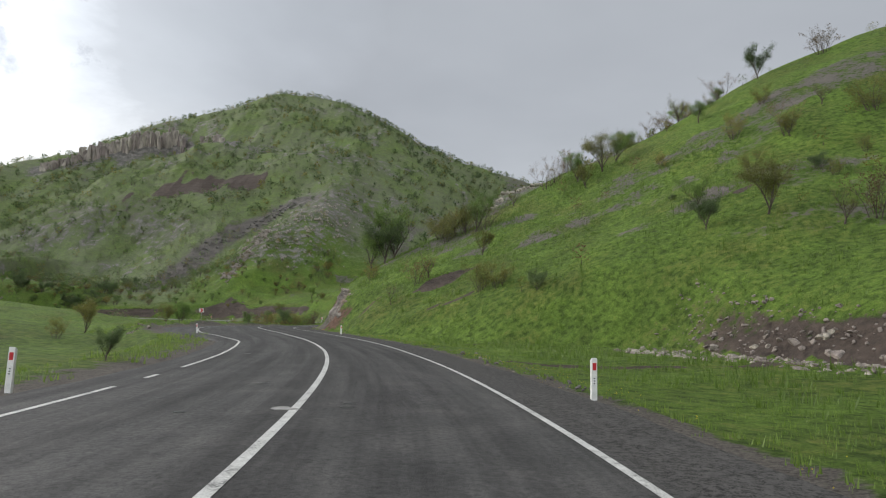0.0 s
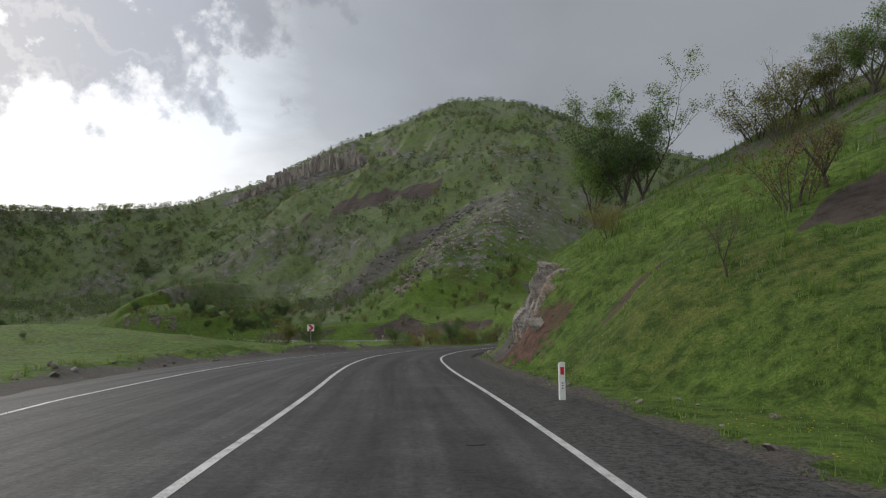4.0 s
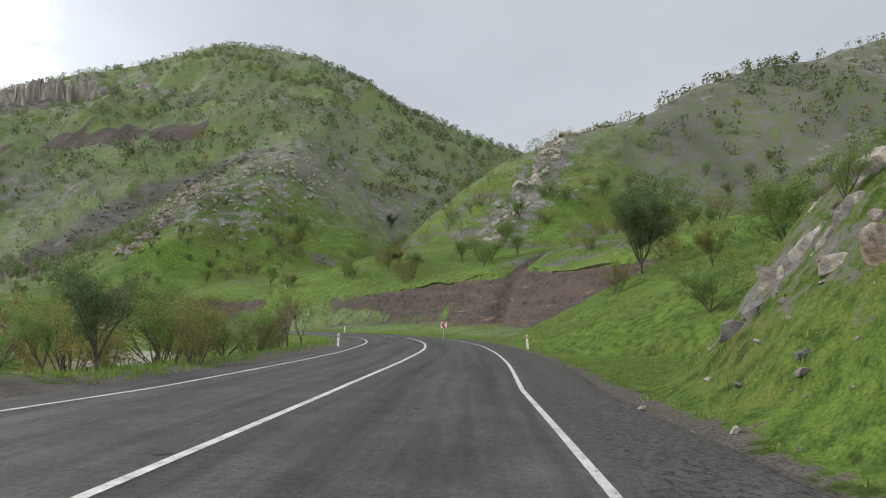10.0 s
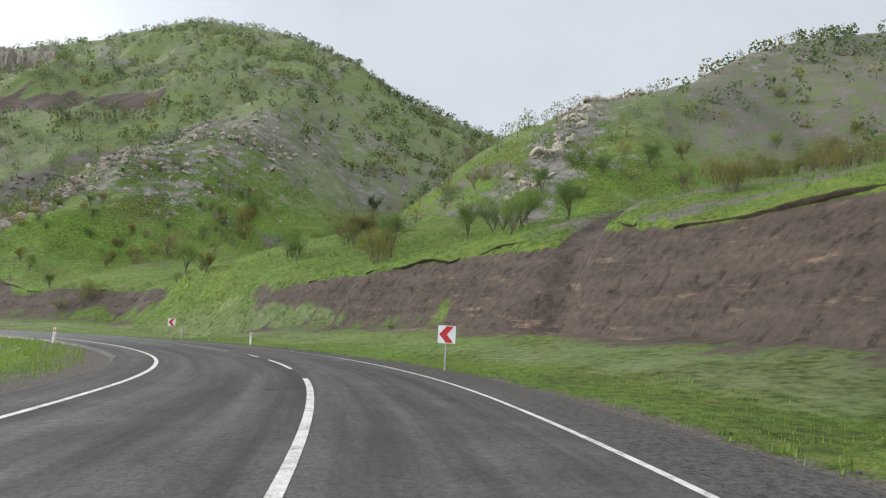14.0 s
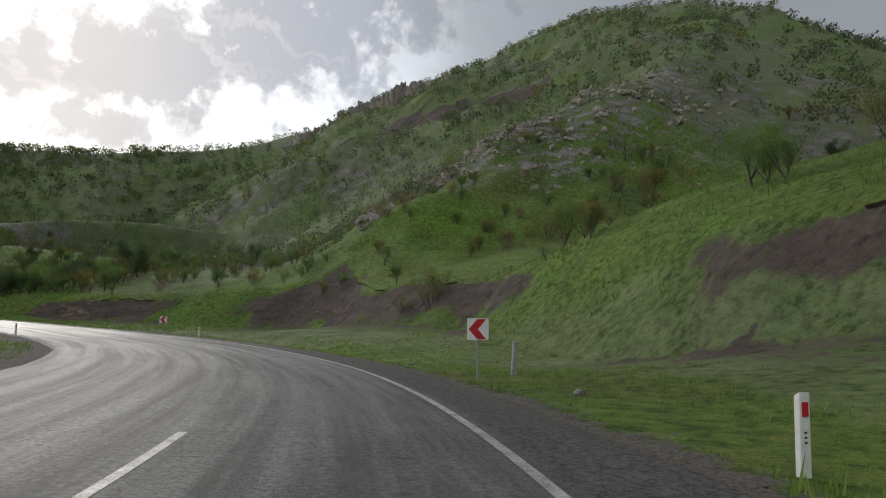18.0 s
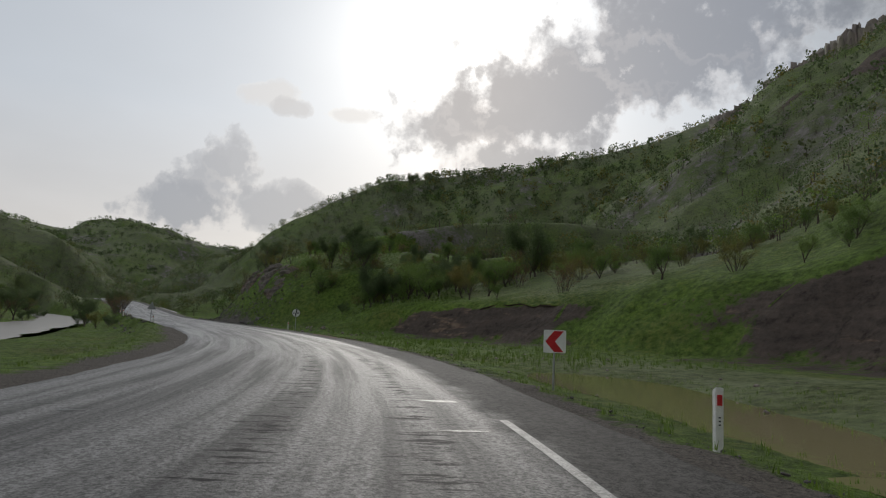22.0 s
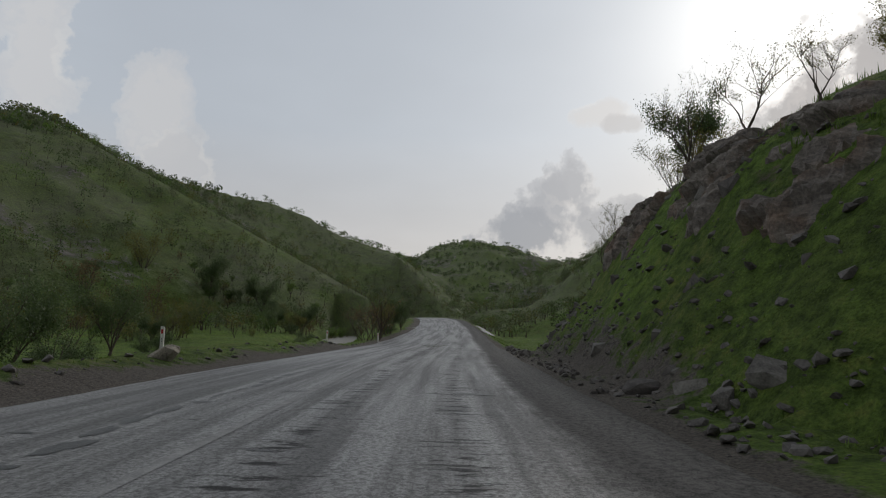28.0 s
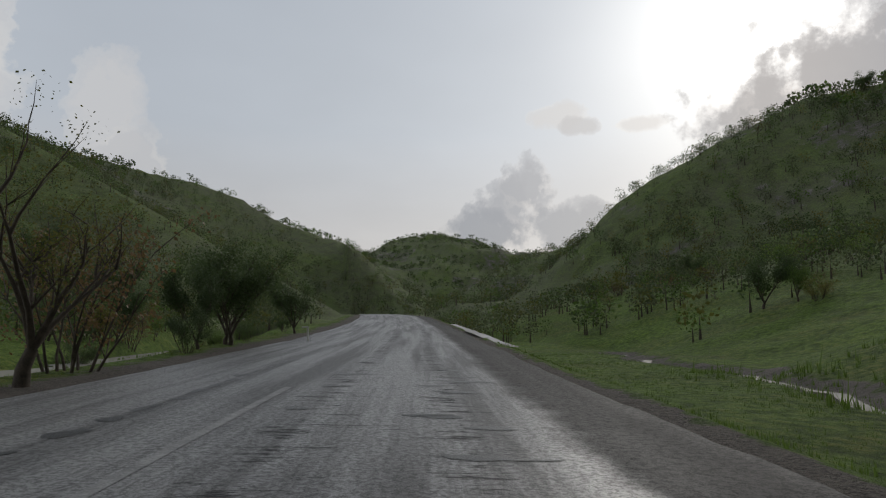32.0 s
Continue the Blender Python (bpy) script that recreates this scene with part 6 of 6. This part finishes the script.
crag("pale rock rib on the rocky spur", [(-88, 266), (-90, 284), (-88, 296), (-84, 308)], 1.7, 80, .5, 2.6, PALE, 41)
crag("broken grey rock strewn over the spur", [(-80, 292), (-66, 318), (-58, 334)], 9.0, 150, .5, 2.2, PALE, 42)
crag("dark rock rib beside the spur", [(-128, 306), (-112, 338), (-95, 352), (-80, 358)], 3.0, 70, .6, 2.4, SLATE, 43)
crag("pale rocks along the edge of the stony hill", [(-3, 252), (8, 272), (18, 291), (30, 311), (45, 318)], 2.0, 55, .6, 2.8, PALE, 44)

# ---- puddles and broken asphalt ----
def blot(name, label, s, u, long, wide, mat, seed, lift=.007, kind="structure", category="puddle"):
    """A flat patch with a ragged outline on the road."""
    r = random.Random(seed)
    n = 36
    ph = [r.uniform(0, 6.28) for _ in range(5)]
    verts = []
    for k in range(n):
        a = 2 * math.pi * k / n
        f_ = 1 + .16 * math.sin(2 * a + ph[0]) + .13 * math.sin(3 * a + ph[1]) + .09 * math.sin(7 * a + ph[2]) + .06 * math.sin(11 * a + ph[3])
        uu = u + wide * f_ * math.sin(a)
        x, y, z = on_road(s + long * f_ * math.cos(a), uu)
        verts.append((float(x), float(y), float(z) + lift - .018 * abs(uu)))
    x, y, z = on_road(s, u)
    verts.append((float(x), float(y), float(z) + lift - .018 * abs(u)))
    return tagged(from_arrays(name, verts, [(k, (k + 1) % n, n) for k in range(n)], mat), label, category, kind=kind)


blot("puddle", "wide muddy puddle in a hollow of the asphalt", 366.2, .5, 3.5, 1.05, PUDDLE, 1, .012)
blot("puddle", "shallow puddle beside the larger one", 370.6, -.9, 1.4, .5, PUDDLE, 2, .012)
for k in range(105):
    s, lane = 235 + 195 * rng.random() ** .7, rng.choice((.6, .6, 3.1, 3.1, 2.6, -2.9, -.7))
    blot("asphalt_damage", "dark broken patch in the worn asphalt", s, lane + rng.gauss(0, .2), rng.uniform(.05, .2), rng.uniform(.12, .5), PUDDLE_DARK, 200 + k, .006, "structure", "road damage")
for k in range(100):
    s = 300 + 1.1 * k
    blot("asphalt_damage", "dark wet crack line along the worn lane", s, -1.75 + .2 * math.sin(s / 9) + rng.gauss(0, .07), rng.uniform(.1, .5), rng.uniform(.05, .2), PUDDLE_DARK, 400 + k, .006, "structure", "road damage")
for k in range(26):
    s = rng.uniform(0, 200)
    blot("asphalt_damage", "small dark repair spot in the asphalt", s, rng.uniform(-3.4, 5), rng.uniform(.04, .12), rng.uniform(.06, .16), PUDDLE_DARK, 300 + k, .006, "structure", "road damage")
for s, u, a, b_ in ((352, 3.3, 1.3, .38), (356, 2.95, .8, .3), (360.5, 2.9, 1.6, .22), (364.5, 2.75, 1.2, .2), (350.5, 2.0, .5, .5), (371, 3.0, 2.4, .16), (343, 3.2, .9, .35), (346, 2.3, .5, .4)):
    blot("asphalt_damage", "dark wet pothole edge in the wheel track", s, u, a, b_, PUDDLE_DARK, int(s * 3), .0065, "structure", "road damage")
blot("asphalt_damage", "broken patch on the centre line of the road", 10.2, .05, .18, .22, CONCRETE, 9, .008, "structure", "road damage")

pond = []
for k in range(48):
    a = 2 * math.pi * k / 48
    x, y, _z = on_road(251 + 14 * math.cos(a), 10.4 + 2.9 * math.sin(a))
    pond.append((float(x), float(y)))
cx, cy, cz = on_road(251, 10.4)
level = float(table(251, ROAD_LEVEL)) - .50
pool = from_arrays("water", [(x, y, level) for x, y in pond] + [(float(cx), float(cy), level)], [(k, (k + 1) % 48, 48) for k in range(48)], MUDDY)
tagged(pool, "shallow olive-brown rain water flooding the grass verge", "water", kind="structure")
blot("red_soil", "spilled reddish soil on the gravel shoulder", 287.5, 5.1, 4.0, .3, RED_EARTH, 91, .010, "structure", "soil")
loose("soil_clods", "small clods of reddish soil spilled on the shoulder", [(283, 292, 4.7, 7.3, 260, .03, .15)], CLOD, 12, "stuff")

# ---- litter ----
def litter():
    r = random.Random(3)
    bm = bmesh.new()
    bmesh.ops.create_icosphere(bm, subdivisions=3, radius=.5)
    for v in bm.verts:
        n = noise2(np.array([v.co.x * 3 + v.co.z]), np.array([v.co.y * 3 - v.co.z * 2]), 5)[0]
        v.co *= 1 + .45 * n
        v.co = Vector((v.co.x * .55, v.co.y * .2, v.co.z * .16))
    bag = tagged(part("plastic_bag", bm, WHITE), "crumpled white plastic bag lying on the rubble", "bag")
    x, y, _z = on_road(114.0, 6.5)
    bag.matrix_basis = pose(float(x), float(y), ground(float(x), float(y)) + .08, 20, 25, 60)
    bottle = new("plastic_bottle")
    part("body", pole(.045, 0, .2), BOTTLE, bottle, "clear blue bottle body")
    bm = bmesh.new()
    bmesh.ops.create_cone(bm, cap_ends=True, segments=12, radius1=.045, radius2=.014, depth=.07)
    bmesh.ops.translate(bm, vec=(0, 0, .235), verts=bm.verts)
    part("neck", bm, BOTTLE, bottle)
    part("cap", pole(.017, .268, .29), SIGN_WHITE, bottle, "white screw cap")
    x, y, _z = on_road(112.0, 6.05)
    bottle.matrix_basis = pose(float(x), float(y), ground(float(x), float(y)) + .05, 88, 0, 35)
    tagged(bottle, "blue plastic bottle thrown away beside the road", "bottle")


litter()

# ---- grass and flowers ----
def grass(name, label, rows, seed, mat, tall, blades=5):
    """Tufts of grass blades, joined."""
    r = np.random.RandomState(seed)
    S_, U_ = [], []
    for s0, s1, u0, u1, per in rows:
        n = int((s1 - s0) * abs(u1 - u0) * per)
        S_.append(r.uniform(s0, s1, n))
        U_.append(r.uniform(u0, u1, n))
    s, u = np.concatenate(S_), np.concatenate(U_)
    x, y, _ = on_road(s, u)
    z, b, rock, sc, s, u, w = terrain(x, y)
    ok = (b < .35) & ((rock < .4) | (u > 20)) & (noise2(x / 1.7, y / 1.7, 14) > -.55)
    x, y, z = x[ok], y[ok], z[ok]
    n = len(x)
    a = r.uniform(0, 2 * np.pi, (n, blades))
    h = tall * r.lognormal(0, .35, (n, blades)) * (1 + .5 * noise2(x / 3, y / 3, 2))[:, None]
    bx, by = x[:, None] + r.normal(0, .05, (n, blades)), y[:, None] + r.normal(0, .05, (n, blades))
    lean = r.uniform(.1, .55, (n, blades)) * h
    wide = .010 + .035 * h
    base1 = np.stack([bx - np.sin(a) * wide, by + np.cos(a) * wide, z[:, None] - .03 + 0 * a], -1)
    base2 = np.stack([bx + np.sin(a) * wide, by - np.cos(a) * wide, z[:, None] - .03 + 0 * a], -1)
    tip = np.stack([bx + np.cos(a) * lean, by + np.sin(a) * lean, z[:, None] + h], -1)
    verts = np.stack([base1, base2, tip], 2).reshape(-1, 3)
    me = bpy.data.meshes.new(name)
    me.vertices.add(len(verts))
    me.vertices.foreach_set("co", verts.astype(np.float32).ravel())
    me.loops.add(len(verts))
    me.loops.foreach_set("vertex_index", np.arange(len(verts), dtype=np.int32))
    me.polygons.add(len(verts) // 3)
    me.polygons.foreach_set("loop_start", np.arange(0, len(verts), 3, dtype=np.int32))
    me.materials.append(mat)
    me.update(calc_edges=True)
    return tagged(new(name, me), label, "grass", kind="stuff")


grass("verge_grass", "fresh bright green grass on the verge and the lower slope", [(-2, 232, 6.0, 11, 9), (40, 95, 7, 20, 6), (122, 160, 7, 20, 5), (205, 232, 8, 18, 5)], 1, BLADE, .08)
grass("verge_grass", "grass along the outer edge of the road", [(0, 60, -9, -5.6, 6), (60, 125, -15, -11.5, 6), (125, 200, -12, -5.8, 7), (200, 232, -10, -5.8, 5)], 2, BLADE, .13)
grass("verge_grass", "short green grass along the valley road", [(232, 318, 6.3, 14, 8), (318, 362, 7.5, 13, 6), (355, 420, 6.4, 16, 7), (232, 420, -14, -6.4, 5)], 5, BLADE, .06)
grass("slope_grass", "longer grass tufts on the green hillside", [(0, 95, 10, 42, 4), (130, 235, 18, 45, 3), (300, 400, 12, 34, 2.4), (262, 300, 8, 22, 2.4)], 3, BLADE, .22, 6)


def flowers(rows, seed):
    r = random.Random(seed)
    verts, faces = [], []
    for s0, s1, u0, u1, n in rows:
        for _ in range(n):
            x, y, _z = on_road(r.uniform(s0, s1), r.gauss((u0 + u1) / 2, (u1 - u0) / 3))
            x, y = float(x), float(y)
            if noise2(np.array([x / 2]), np.array([y / 2]), 77)[0] < 0:
                continue
            z, q, k = ground(x, y) + r.uniform(.08, .17), r.uniform(.008, .016), len(verts)
            verts += [(x - q, y, z), (x, y - q, z + .006), (x + q, y, z), (x, y + q, z + .006), (x, y, z - .008)]
            faces += [(k, k + 1, k + 4), (k + 1, k + 2, k + 4), (k + 2, k + 3, k + 4), (k + 3, k, k + 4)]
    return tagged(from_arrays("wild_flowers", verts, faces, FLOWER, False), "small yellow wild flowers dotted along the verge", "flowers", kind="stuff")


flowers([(4, 70, 6.0, 7.6, 700), (120, 160, 6.2, 9, 250), (60, 75, 5.9, 7, 150)], 4)
